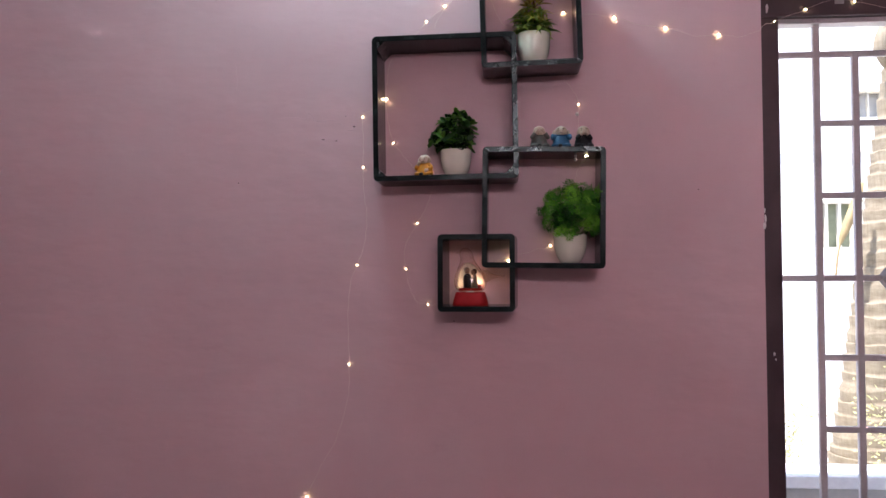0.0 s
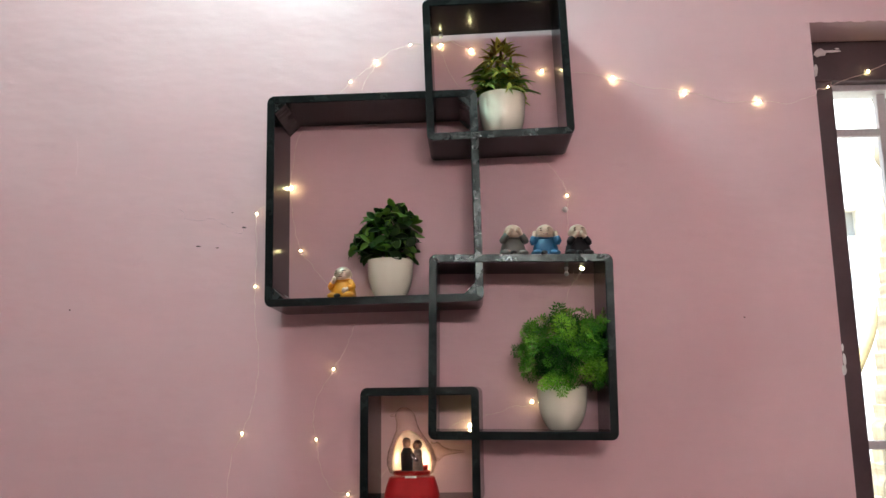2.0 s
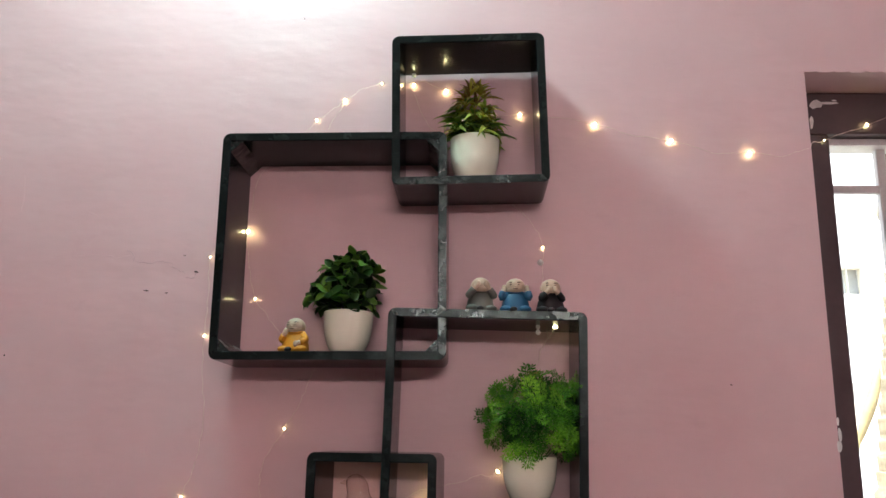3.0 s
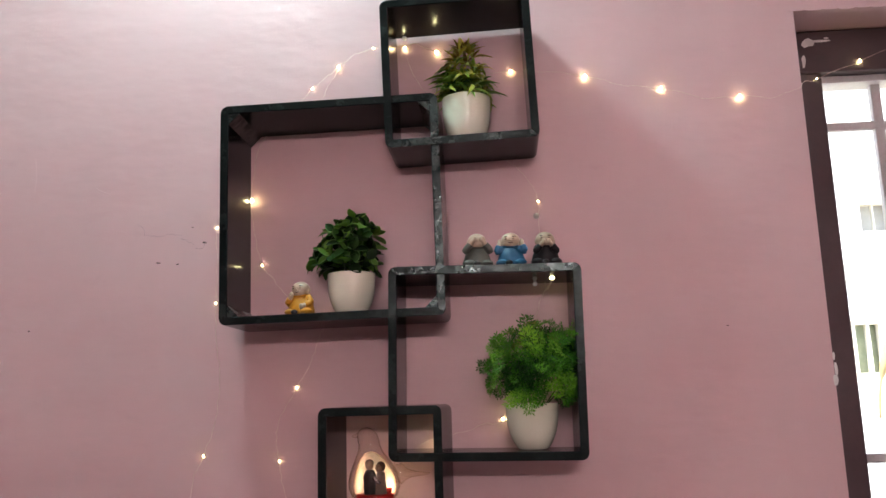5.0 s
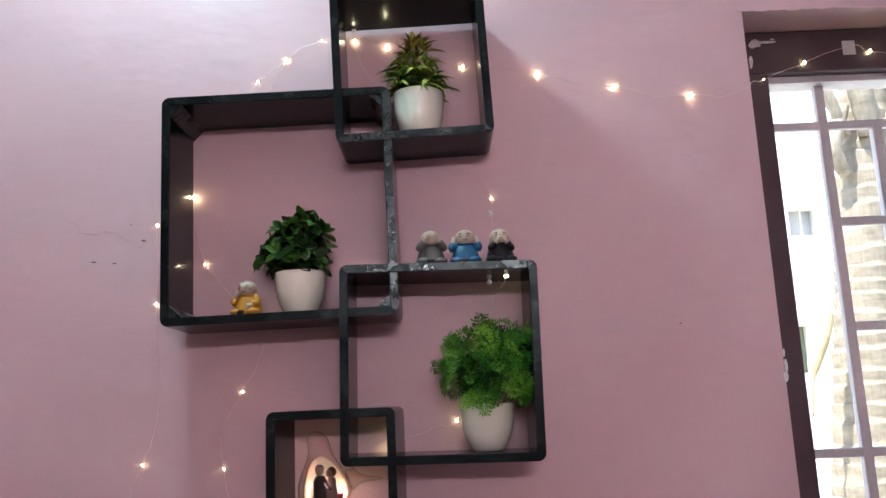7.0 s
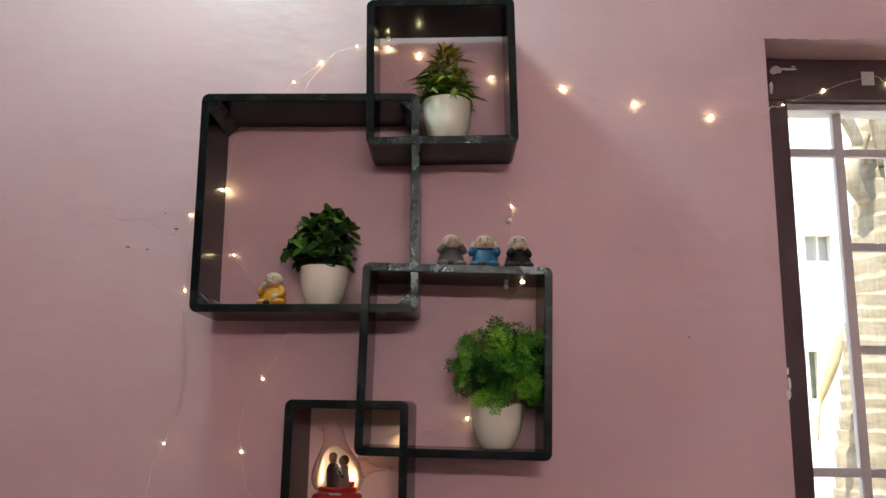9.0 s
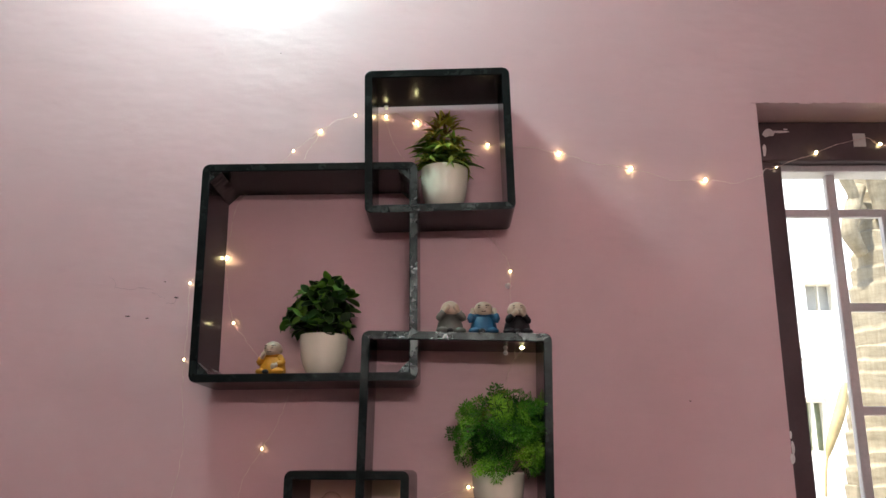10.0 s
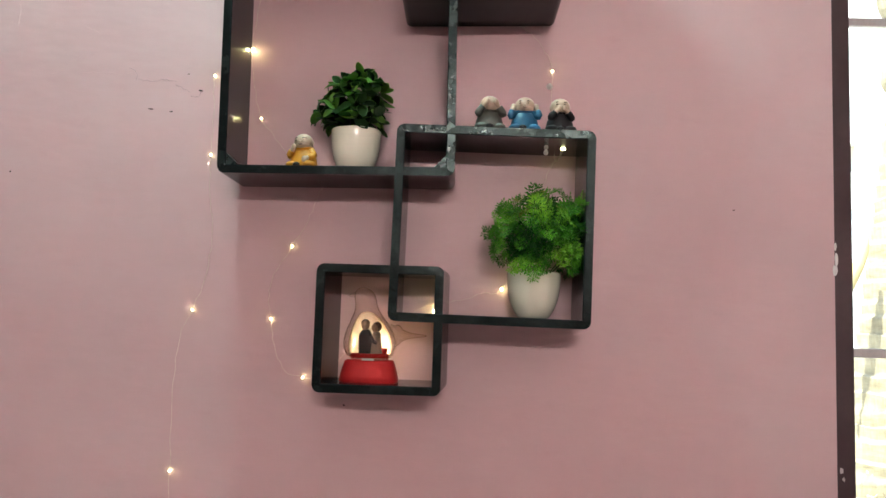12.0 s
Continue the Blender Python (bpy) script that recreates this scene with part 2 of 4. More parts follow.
def thing(name, label, category, group="", at=(0, 0, 0)):
    ob = new(name)
    ob.empty_display_size = 0.05
    ob.location = at
    return tagged(ob, label, category, group)


def box(x0, x1, y0, y1, z0, z1, bevel=0.0, bm=None):
    bm = bm or bmesh.new()
    m = Matrix.LocRotScale(((x0 + x1) / 2, (y0 + y1) / 2, (z0 + z1) / 2), None, (x1 - x0, y1 - y0, z1 - z0))
    made = bmesh.ops.create_cube(bm, size=1, matrix=m)
    if bevel:
        edges = list({e for v in made["verts"] for e in v.link_edges})
        bmesh.ops.bevel(bm, geom=edges, offset=bevel, segments=2, affect="EDGES", profile=0.5)
    return bm


def lathe(profile, steps=32, bm=None, matrix=None, slot=0):
    """Turn a profile of (radius, height) about z."""
    bm = bm or bmesh.new()
    rings = []
    for r, z in profile:
        if r < 1e-6:
            rings.append([bm.verts.new((0, 0, z))])
        else:
            rings.append([bm.verts.new((r * math.cos(a), r * math.sin(a), z)) for a in (2 * math.pi * i / steps for i in range(steps))])
    for a, b in zip(rings, rings[1:]):
        for i in range(steps):
            j = (i + 1) % steps
            if len(a) == 1 and len(b) == 1:
                continue
            if len(a) == 1:
                f = bm.faces.new((a[0], b[j], b[i]))
            elif len(b) == 1:
                f = bm.faces.new((a[i], a[j], b[0]))
            else:
                f = bm.faces.new((a[i], a[j], b[j], b[i]))
            f.material_index = slot
    if matrix is not None:
        bmesh.ops.transform(bm, matrix=matrix, verts=[v for ring in rings for v in ring])
    return bm


def ball(bm, center, radii, slot=0, turn=None, segs=16, rings=10):
    m = Matrix.LocRotScale(center, Euler(turn) if turn else None, radii)
    made = bmesh.ops.create_uvsphere(bm, u_segments=segs, v_segments=rings, radius=1, matrix=m)
    for f in {f for v in made["verts"] for f in v.link_faces}:
        f.material_index = slot
    return bm


def spline(points, per=8):
    """Smooth curve through the points."""
    p = [Vector(q) for q in points]
    p = [2 * p[0] - p[1]] + p + [2 * p[-1] - p[-2]]
    out = []
    for a, b, c, d in zip(p, p[1:], p[2:], p[3:]):
        for i in range(per):
            t = i / per
            out.append(0.5 * (2 * b + (c - a) * t + (2 * a - 5 * b + 4 * c - d) * t * t + (3 * b - a - 3 * c + d) * t ** 3))
    return out + [p[-2]]


def tube(path, radius, sides=6, bm=None, slot=0, taper=None):
    bm = bm or bmesh.new()
    rings = []
    for i, q in enumerate(path):
        way = (path[min(i + 1, len(path) - 1)] - path[max(i - 1, 0)]).normalized()
        side = way.cross(Vector((0.13, 0.97, 0.21))).normalized()
        up = side.cross(way)
        r = radius * (taper(i / (len(path) - 1)) if taper else 1)
        rings.append([bm.verts.new(q + r * (math.cos(a) * side + math.sin(a) * up)) for a in (2 * math.pi * k / sides for k in range(sides))])
    for a, b in zip(rings, rings[1:]):
        for k in range(sides):
            f = bm.faces.new((a[k], a[(k + 1) % sides], b[(k + 1) % sides], b[k]))
            f.material_index = slot
    for ring in (rings[0], rings[-1]):
        bm.faces.new(ring).material_index = slot
    return bm


def blob(center, size, seed, count=9, jag=0.45, thick=0.0012):
    """A thin chip with a ragged outline in the wall's plane."""
    rnd = random.Random(seed)
    bm = bmesh.new()
    rim = []
    for i in range(count):
        a = 2 * math.pi * i / count
        r = 1 - jag * rnd.random()
        rim.append((center[0] + size[0] * r * math.cos(a), center[2] + size[1] * r * math.sin(a)))
    front = [bm.verts.new((x, center[1] - thick, z)) for x, z in rim]
    back = [bm.verts.new((x, center[1] + 0.001, z)) for x, z in rim]
    bm.faces.new(front)
    for i in range(count):
        j = (i + 1) % count
        bm.faces.new((front[i], front[j], back[j], back[i]))
    return bm


# ---- large structure ----
X0, X1, Y0, ZC = -2.3, 2.6, -3.8, 3.05
WX0, WX1, WZ0, WZ1, WT = 1.084, 2.40, 0.40, 2.12, 0.25


def structure(name, bm, mat, label):
    return tagged(part(name, bm, mat), label, "wall" if "wall" in name else name.split("_")[0], kind="structure")


bm = box(X0 - 0.2, WX0, 0, WT, 0, ZC)
box(WX1, X1 + 0.2, 0, WT, 0, ZC, bm=bm)
box(WX0, WX1, 0, WT, 0, WZ0, bm=bm)
box(WX0, WX1, 0, WT, WZ1, ZC, bm=bm)
bmesh.ops.remove_doubles(bm, verts=bm.verts[:], dist=1e-5)
wall_north = structure("wall_north", bm, M_WALL, "pink painted plaster wall with fine cracks and a window opening")
structure("wall_south", box(X0 - 0.2, X1 + 0.2, Y0 - 0.2, Y0, 0, ZC), M_WALL, "plain pink painted plaster wall behind the room")
structure("wall_west", box(X0 - 0.2, X0, Y0, 0, 0, ZC), M_WALL, "plain pink painted plaster side wall")
structure("wall_east", box(X1, X1 + 0.2, Y0, 0, 0, ZC), M_WALL, "plain pink painted plaster side wall")
structure("ceiling", box(X0 - 0.2, X1 + 0.2, Y0 - 0.2, WT, ZC, ZC + 0.15), M_CEIL, "plain white painted ceiling")
structure("floor", box(X0 - 0.2, X1 + 0.2, Y0 - 0.2, WT, -0.018, 0), M_FLOOR, "plain dull brown stone floor")
# white outer face of the wall, seen at the outer reveal
bm = box(X0 - 0.2, WX0 - 0.003, WT, WT + 0.02, 0, ZC)
box(WX1 + 0.003, X1 + 0.2, WT, WT + 0.02, 0, ZC, bm=bm)
box(WX0 - 0.003, WX1 + 0.003, WT, WT + 0.02, WZ1 + 0.003, ZC, bm=bm)
box(WX0 - 0.003, WX1 + 0.003, WT, WT + 0.02, 0, WZ0 - 0.003, bm=bm)
structure("wall_outer_face", bm, M_OUTWALL, "white outer render of the house wall")

# ---- window ----
window = tagged(new("window_1"), "open window with dark painted frame and grey iron grille", "window", kind="structure")
FY0, FY1, FW = 0.097, 0.175, 0.079
for nm, b in (("frame_jamb", (WX0, WX0 + FW, FY0, FY1, WZ0, WZ1 - FW - 0.012)), ("frame_jamb", (WX1 - FW, WX1, FY0, FY1, WZ0, WZ1 - FW - 0.012)),
              ("frame_head", (WX0, WX1, FY0 - 0.001, FY1, WZ1 - FW - 0.012, WZ1)), ("frame_sill", (WX0 + FW, WX1 - FW, FY0, FY1, WZ0, WZ0 + 0.06))):
    part(nm, box(*b, bevel=0.004), M_FRAME, window)
part("head_bead", box(WX0 + FW, WX1 - FW, FY0 + 0.022, FY1 - 0.004, WZ1 - FW - 0.027, WZ1 - FW - 0.012, bevel=0.002), M_BAR, window)
BY0, BY1 = 0.142, 0.160
BX = [1.285, 1.396, 1.845, 1.956, 2.2]
BZ = [1.928, 1.722, 1.508, 1.264, 1.031, 0.822, 0.61]
IX0, IX1, IZ0, IZ1 = WX0 + FW - 0.002, WX1 - FW + 0.002, WZ0 + 0.055, WZ1 - FW - 0.01
for k, x in enumerate(BX):
    top = BZ[0] if k in (1, 2) else IZ1
    part("grille_bar", box(x - 0.010, x + 0.010, BY0, BY1, IZ0, top, bevel=0.0025), M_BAR, window)
for k, z in enumerate(BZ):
    x0 = IX0 if k in (0, 3, 6) else BX[0] + 0.009
    part("grille_bar", box(x0, IX1, BY0 + 0.002, BY1 - 0.002, z - 0.009, z + 0.009, bevel=0.0025), M_BAR, window)
CXD, CZD, DD = 1.62, 1.264, 0.16
for sx in (-1, 1):
    for sz in (-1, 1):
        a, b = Vector((CXD + sx * DD, 0.151, CZD)), Vector((CXD, 0.151, CZD + sz * DD * 1.3))
        part("grille_diagonal", tube([a, b], 0.010, 4), M_BAR, window)
part("paper_tape", box(1.322, 1.348, FY0 - 0.0025, FY0 - 0.001, 2.062, 2.092), M_STICKER, window, "small grey square of paper tape")
for c, s, sd in (((1.142, FY0 - 0.0012, 2.094), (0.015, 0.012), 3), ((1.166, FY0 - 0.0012, 2.096), (0.024, 0.0035), 4), ((1.130, FY0 - 0.0012, 2.056), (0.006, 0.019), 5),
                 ((1.180, FY0 - 0.0012, 2.102), (0.006, 0.002), 6), ((1.135, FY0 - 0.0002, 1.046), (0.0038, 0.0065), 7), ((1.139, FY0 - 0.0002, 1.030), (0.0030, 0.0050), 8)):
    part("plaster_splash", blob(c, s, sd), M_CHIP, window)
for c, sz, sd in (((1.0845, 0.0, 1.412), (0.0055, 0.013), 11), ((1.0875, 0.0, 1.430), (0.0030, 0.016), 12), ((1.0855, 0.0, 1.455), (0.0022, 0.009), 13)):
    part("plaster_splash", blob(c, sz, sd, thick=0.002), M_CHIP, wall_north, "chipped plaster at the wall's edge")
for i in range(14):
    rnd = random.Random(40 + i)
    part("reveal_chip", blob((1.09 + 0.031 * i, 0.0, 2.1195 + 0.002 * rnd.random()), (0.02, 0.0025), 60 + i, thick=0.0015), M_WALL, wall_north)

# ---- wall marks: cracks, scuffs ----
def crack(points, width, seed):
    rnd = random.Random(seed)
    path = [q + Vector((rnd.uniform(-1, 1) * 0.0014, 0, rnd.uniform(-1, 1) * 0.0014)) for q in spline([(x, -0.0002, z) for x, z in points], 5)]
    return tube(path, width * 0.5, 4, taper=lambda t: 0.35 + 0.65 * abs(math.sin(7 * t + seed)))


for pts, w, sd in ((((-0.300, 1.738), (-0.262, 1.742), (-0.228, 1.737), (-0.205, 1.742)), 0.0011, 1), (((-0.212, 1.752), (-0.200, 1.745), (-0.196, 1.730)), 0.0013, 2),
                   (((-0.196, 1.731), (-0.165, 1.727), (-0.145, 1.731), (-0.122, 1.726)), 0.0011, 3), (((-0.122, 1.722), (-0.108, 1.714), (-0.096, 1.708)), 0.0014, 4),
                   (((-0.094, 1.699), (-0.080, 1.700), (-0.072, 1.712)), 0.0014, 5), (((-0.36, 1.735), (-0.33, 1.741)), 0.0008, 6), (((-0.43, 1.90), (-0.424, 1.86), (-0.428, 1.83)), 0.0010, 7),
                   (((-0.30, 1.83), (-0.27, 1.815)), 0.0009, 8), (((0.80, 2.10), (0.84, 2.098)), 0.0008, 9), (((0.60, 2.30), (0.625, 2.25)), 0.0008, 10)):
    part("plaster_crack", crack(pts, w, sd), M_WALL if sd in (1, 6, 7, 8, 9, 10) else M_CRACK, wall_north)
for c, s, sd in (((-0.167, 0, 1.674), (0.0065, 0.0018), 21), ((-0.128, 0, 1.670), (0.004, 0.0015), 22), ((-0.075, 0, 1.711), (0.006, 0.0022), 23), ((-0.10, 0, 1.742), (0.003, 0.001), 26),
                 ((-0.42, 0, 1.55), (0.0022, 0.0022), 24), ((0.10, 0, 2.235), (0.0016, 0.0016), 25), ((0.215, 0, 1.145), (0.003, 0.002), 27), ((0.905, 0, 1.515), (0.0025, 0.0012), 28)):
    part("scuff_mark", blob(c, s, sd, thick=0.0006), M_SCUFF, wall_north)

# ---- shelf boxes ----
def outline(half_w, half_h, th, radius, side):
    """One mitred board of a box: 0 top, 1 right, 2 bottom, 3 left; flat outline in x, z."""
    w, h = (half_w, half_h) if side % 2 == 0 else (half_h, half_w)
    pts = [(-w + th, h - th), (w - th, h - th)]
    for k in range(4):
        a = radians(45 + 45 * k / 3)
        pts.append((w - radius + radius * math.cos(a), h - radius + radius * math.sin(a)))
    for k in range(4):
        a = radians(90 + 45 * k / 3)
        pts.append((-w + radius + radius * math.cos(a), h - radius + radius * math.sin(a)))
    turn = [(1, 0, 0, 1), (0, 1, -1, 0), (-1, 0, 0, -1), (0, -1, 1, 0)][side]
    return [(turn[0] * x + turn[1] * z, turn[2] * x + turn[3] * z) for x, z in pts]


def board(half_w, half_h, th, side, front, back):
    bm = bmesh.new()
    pts = outline(half_w, half_h, th, 0.012, side)
    f = [bm.verts.new((x, front, z)) for x, z in pts]
    k = [bm.verts.new((x, back, z)) for x, z in pts]
    cap = bm.faces.new(f)
    cap.material_index = 1
    bm.faces.new(k[::-1])
    for i in range(len(pts)):
        j = (i + 1) % len(pts)
        bm.faces.new((f[i], f[j], k[j], k[i]))
    n = len(pts)
    rim = [e for e in cap.edges if not {e.verts[0], e.verts[1]} <= {f[1], f[2]} and not {e.verts[0], e.verts[1]} <= {f[0], f[n - 1]}]
    bmesh.ops.bevel(bm, geom=rim, offset=0.0016, segments=2, affect="EDGES", profile=0.5)
    return bm


def shelf_box(label, cx, cz, w, h, lean, front, th=0.0145, back=-0.010, corners=False, glossed=(), splay=(0.0, 0.0)):
    """Four mitred boards; splay is how far the rear stands aside and up from the front."""
    ob = thing("wall_shelf_box", label, "wall shelf", "interlocking wall shelf boxes")
    ob.matrix_basis = Matrix.Translation((cx, 0, cz)) @ Matrix.Rotation(radians(lean), 4, "Y")
    for side, nm in enumerate(("top_board", "side_board", "bottom_board", "side_board")):
        bm = board(w / 2, h / 2, th, side, front, back)
        for v in bm.verts:
            t = (v.co.y - front) / (back - front)
            v.co.x, v.co.z = v.co.x + splay[0] * t, v.co.z + splay[1] * t
        part(nm, bm, [M_BOX, M_GLOSS_EDGE if side in glossed else M_EDGE], ob)
    if corners:
        for sx in (-1, 1):
            for sz in (-1, 1):
                bm = bmesh.new()
                x, z, c = sx * (w / 2 - th + 0.001), sz * (h / 2 - th + 0.001), 0.022
                tri = [(x, z), (x - sx * c, z), (x, z - sz * c)]
                f = [bm.verts.new((a, front + 0.0015, b)) for a, b in tri]
                k = [bm.verts.new((a, back + 0.002, b)) for a, b in tri]
                bm.faces.new(f), bm.faces.new(k[::-1])
                for i in range(3):
                    j = (i + 1) % 3
                    bm.faces.new((f[i], f[j], k[j], k[i]))
                # Glossier finish here too, so the blocks look as lit as the boards.
                part("corner_block", bm, M_GLOSS_EDGE, ob)
    for sx in (-w / 2 + 0.007, w / 2 - 0.007):
        bm = box(sx - 0.004, sx + 0.004, back - 0.002, 0.0, h / 2 - 0.06, h / 2 - 0.02)
        part("hanger", bm, M_BOX, ob)
    return ob


BOX_A = (0.2005, 1.7355, 0.396, 0.400)
BOX_B = (0.4350, 1.9830, 0.274, 0.282)
BOX_C = (0.4662, 1.4578, 0.330, 0.327)
BOX_D = (0.2842, 1.2822, 0.209, 0.210)
# Listed sides take the glossier finish, where the tube light's glare shows.
shelf_box("large square black lacquered shelf box with corner blocks", *BOX_A, -0.75, -0.140, back=-0.003, corners=True, glossed=(1,))
shelf_box("square black lacquered shelf box holding a spiky plant", *BOX_B, -1.6, -0.143, back=-0.011, glossed=(2,))
shelf_box("square black lacquered shelf box holding a fern plant", *BOX_C, 0.8, -0.143, back=-0.003, glossed=(0,))
shelf_box("small square black lacquered shelf box holding a glass lamp", *BOX_D, 0.0, -0.140, back=-0.003, splay=(0.008, 0.002))
bm = box(0.322, 0.329, -0.020, -0.010, 2.101, 2.108, bevel=0.001)
tagged(part("wall_bracket", bm, M_STEEL), "small steel angle bracket inside the shelf box", "bracket")
# Upper bead models the knob's reflection in the board; white lifts its brightness.
bm = lathe([(0, -0.001), (0.0030, 0), (0.0044, 0.0035), (0.0030, 0.007), (0.0016, 0.0085), (0.0030, 0.010), (0.0040, 0.013), (0.0028, 0.016), (0.0016, 0.0175), (0, 0.0175)], 14)
screw = part("screw_hook", bm, M_FITTING, at=pose(0.5565, -0.085, 1.5895))
tagged(screw, "small whitened screw knob under the shelf board, its reflection modelled as a bead", "screw")
bm = lathe([(0, 0.006), (0.0025, 0.0055), (0.0055, 0.003), (0.006, 0), (0, 0)], 14)
tagged(part("wall_screw", bm, M_STEEL, at=pose(0.569, 0, 1.735, 90)), "round nickel screw head in the pink wall", "screw")

# ---- potted plants ----
def pot(parent, h=0.077, top=0.0455, foot=0.0265):
    prof = [(0, 0.0), (foot - 0.004, 0.0), (foot, 0.002)]
    for k in range(1, 13):
        t = k / 12
        prof.append((foot + (top - foot) * (0.90 * (1 - (1 - t) ** 3.2) + 0.10 * t), 0.002 + (h - 0.003) * t))
    prof += [(top - 0.0006, h), (top - 0.002, h), (top - 0.003, h - 0.002), (top - 0.0045, h - 0.016), (0, h - 0.016)]
    part("pot", lathe(prof, 48), M_POT, parent, "glossy white tapered pot", smooth=True)
    part("soil", lathe([(0, h - 0.006), (top * 0.5, h - 0.007), (top - 0.0038, h - 0.012), (top - 0.0038, h - 0.015), (0, h - 0.015)], 24), M_PEAT, parent)


def leaf_mesh(name, length, width, fold, droop, mats, rim=0.0, tip=1.0, segs=6, thick=0.0007, full=1.0):
    """A leaf along +x with a folded midrib, a drooping tip and a paler rim."""
    bm = bmesh.new()
    rows = []
    for i in range(segs + 1):
        t = i / segs
        w = width * max(0.0, math.sin(math.pi * min(1, 0.06 + 0.94 * t) ** tip)) ** full * (1 - 0.15 * t) + 0.0004
        if i == segs:
            w = 0.0004
        x, z = length * t * math.cos(droop * t * 0.7), -length * math.sin(droop * t * 0.7) * t
        rows.append([bm.verts.new((x, s * w, z + abs(s) * w * fold)) for s in (-1, -0.78, 0, 0.78, 1)])
    for a, b in zip(rows, rows[1:]):
        for k in range(4):
            f = bm.faces.new((a[k], a[k + 1], b[k + 1], b[k]))
            f.material_index = 1 if rim and k in (0, 3) else 0
    bmesh.ops.solidify(bm, geom=bm.faces[:], thickness=thick)
    return mesh_of(name, bm, mats, True)


def stems(parent, ends, base_z, radius=0.0012):
    bm = bmesh.new()
    for e in ends:
        tube(spline([(0.2 * e[0], 0.2 * e[1], base_z), (0.6 * e[0], 0.6 * e[1], (base_z + e[2]) / 2 + 0.006), e], 4), radius, 5, bm)
    tagged(part("stem", bm, M_STEM, parent), "thin green plastic stems", kind="stuff")


def oriented(parent, name, mesh, base, along, normal, scale):
    """Set a leaf at base, growing along, its upper face towards normal."""
    x = along.normalized()
    y = normal.cross(x).normalized()
    z = x.cross(y)
    ob = new(name, mesh)
    ob.parent = parent
    ob.matrix_basis = Matrix.Translation(base) @ Matrix((x, y, z)).transposed().to_4x4() @ Matrix.Scale(scale, 4)
    return ob


def rosette(parent, name, meshes, base, axis, count, spread, scale, rnd, reach=1.0):
    """A whorl of leaves about an axis; spread is the angle from the axis, reach the farthest x that a leaf may grow to."""
    side = axis.orthogonal().normalized()
    other = axis.cross(side)
    turn = rnd.uniform(0, 6.28)
    for k in range(count):
        a = turn + k * 2.39996 + rnd.uniform(-0.2, 0.2)
        out = side * math.cos(a) + other * math.sin(a)
        w = spread * (0.35 + 0.65 * (k + 1) / count) + rnd.uniform(-0.15, 0.15)
        along = axis * math.cos(w) + out * math.sin(w)
        if base.x + 0.05 * along.x > reach:
            along.x *= -0.3
            along.normalize()
        up = axis * math.sin(w) - out * math.cos(w)
        up = (up + Vector((rnd.uniform(-0.35, 0.35), rnd.uniform(-0.35, 0.35), rnd.uniform(-0.2, 0.35)))).normalized()
        oriented(parent, name, rnd.choice(meshes), base + along * 0.002, along, up, scale * rnd.uniform(0.75, 1.1) * (0.65 + 0.35 * (k + 1) / count))


def broad_plant(at):
    p = thing("potted_plant", "dark green broad-leaved artificial plant in a white pot", "potted plant", "potted plants on the shelves", at)
    pot(p, 0.074, 0.0435)
    rnd = random.Random(5)
    meshes = [leaf_mesh("leaf", 0.036, 0.0128, f, d, [M_LEAF_BROAD, M_LEAF_RIM], rim=r, tip=1.2, segs=8, full=0.72) for f, d, r in ((0.25, 0.4, 1), (0.40, 0.7, 0), (0.15, 0.2, 0), (0.30, -0.3, 0), (0.25, 0.9, 0))]
    ends = []
    n = 31
    for i in range(n):
        elev = math.asin((i + 0.5) / n * 1.28 - 0.30)
        spin = i * 2.39996 + rnd.uniform(-0.25, 0.25)
        d = Vector((math.cos(elev) * math.cos(spin), math.cos(elev) * math.sin(spin), math.sin(elev)))
        k = rnd.uniform(0.80, 1.08)
        base = Vector((-0.014 + 0.016 * max(0, d.z), 0, 0.103)) + Vector((d.x * 0.050 * k, d.y * 0.036 * k, d.z * 0.070 * k))
        rosette(p, "leaf", meshes, base, (d + Vector((0, 0, 0.45))).normalized(), 6, 1.2, 0.92, rnd)
        if i % 2 == 0:
            ends.append(base)
    for k in range(34):
        a = 2.39996 * k
        q = rnd.uniform(0.022, 0.042)
        out = Vector((math.cos(a), math.sin(a), rnd.uniform(-0.15, 0.5)))
        oriented(p, "leaf", rnd.choice(meshes), Vector((q * math.cos(a) - 0.008, q * math.sin(a) * 0.85, 0.082 + 0.030 * rnd.random())), out, Vector((0.2 * rnd.uniform(-1, 1), 0.3 * rnd.uniform(-1, 1), 1)), rnd.uniform(0.7, 0.95))
    rosette(p, "leaf", meshes[:3], Vector((0.002, -0.004, 0.170)), Vector((0.35, -0.1, 1)).normalized(), 5, 0.75, 0.85, rnd)
    stems(p, ends, 0.062)
    return p


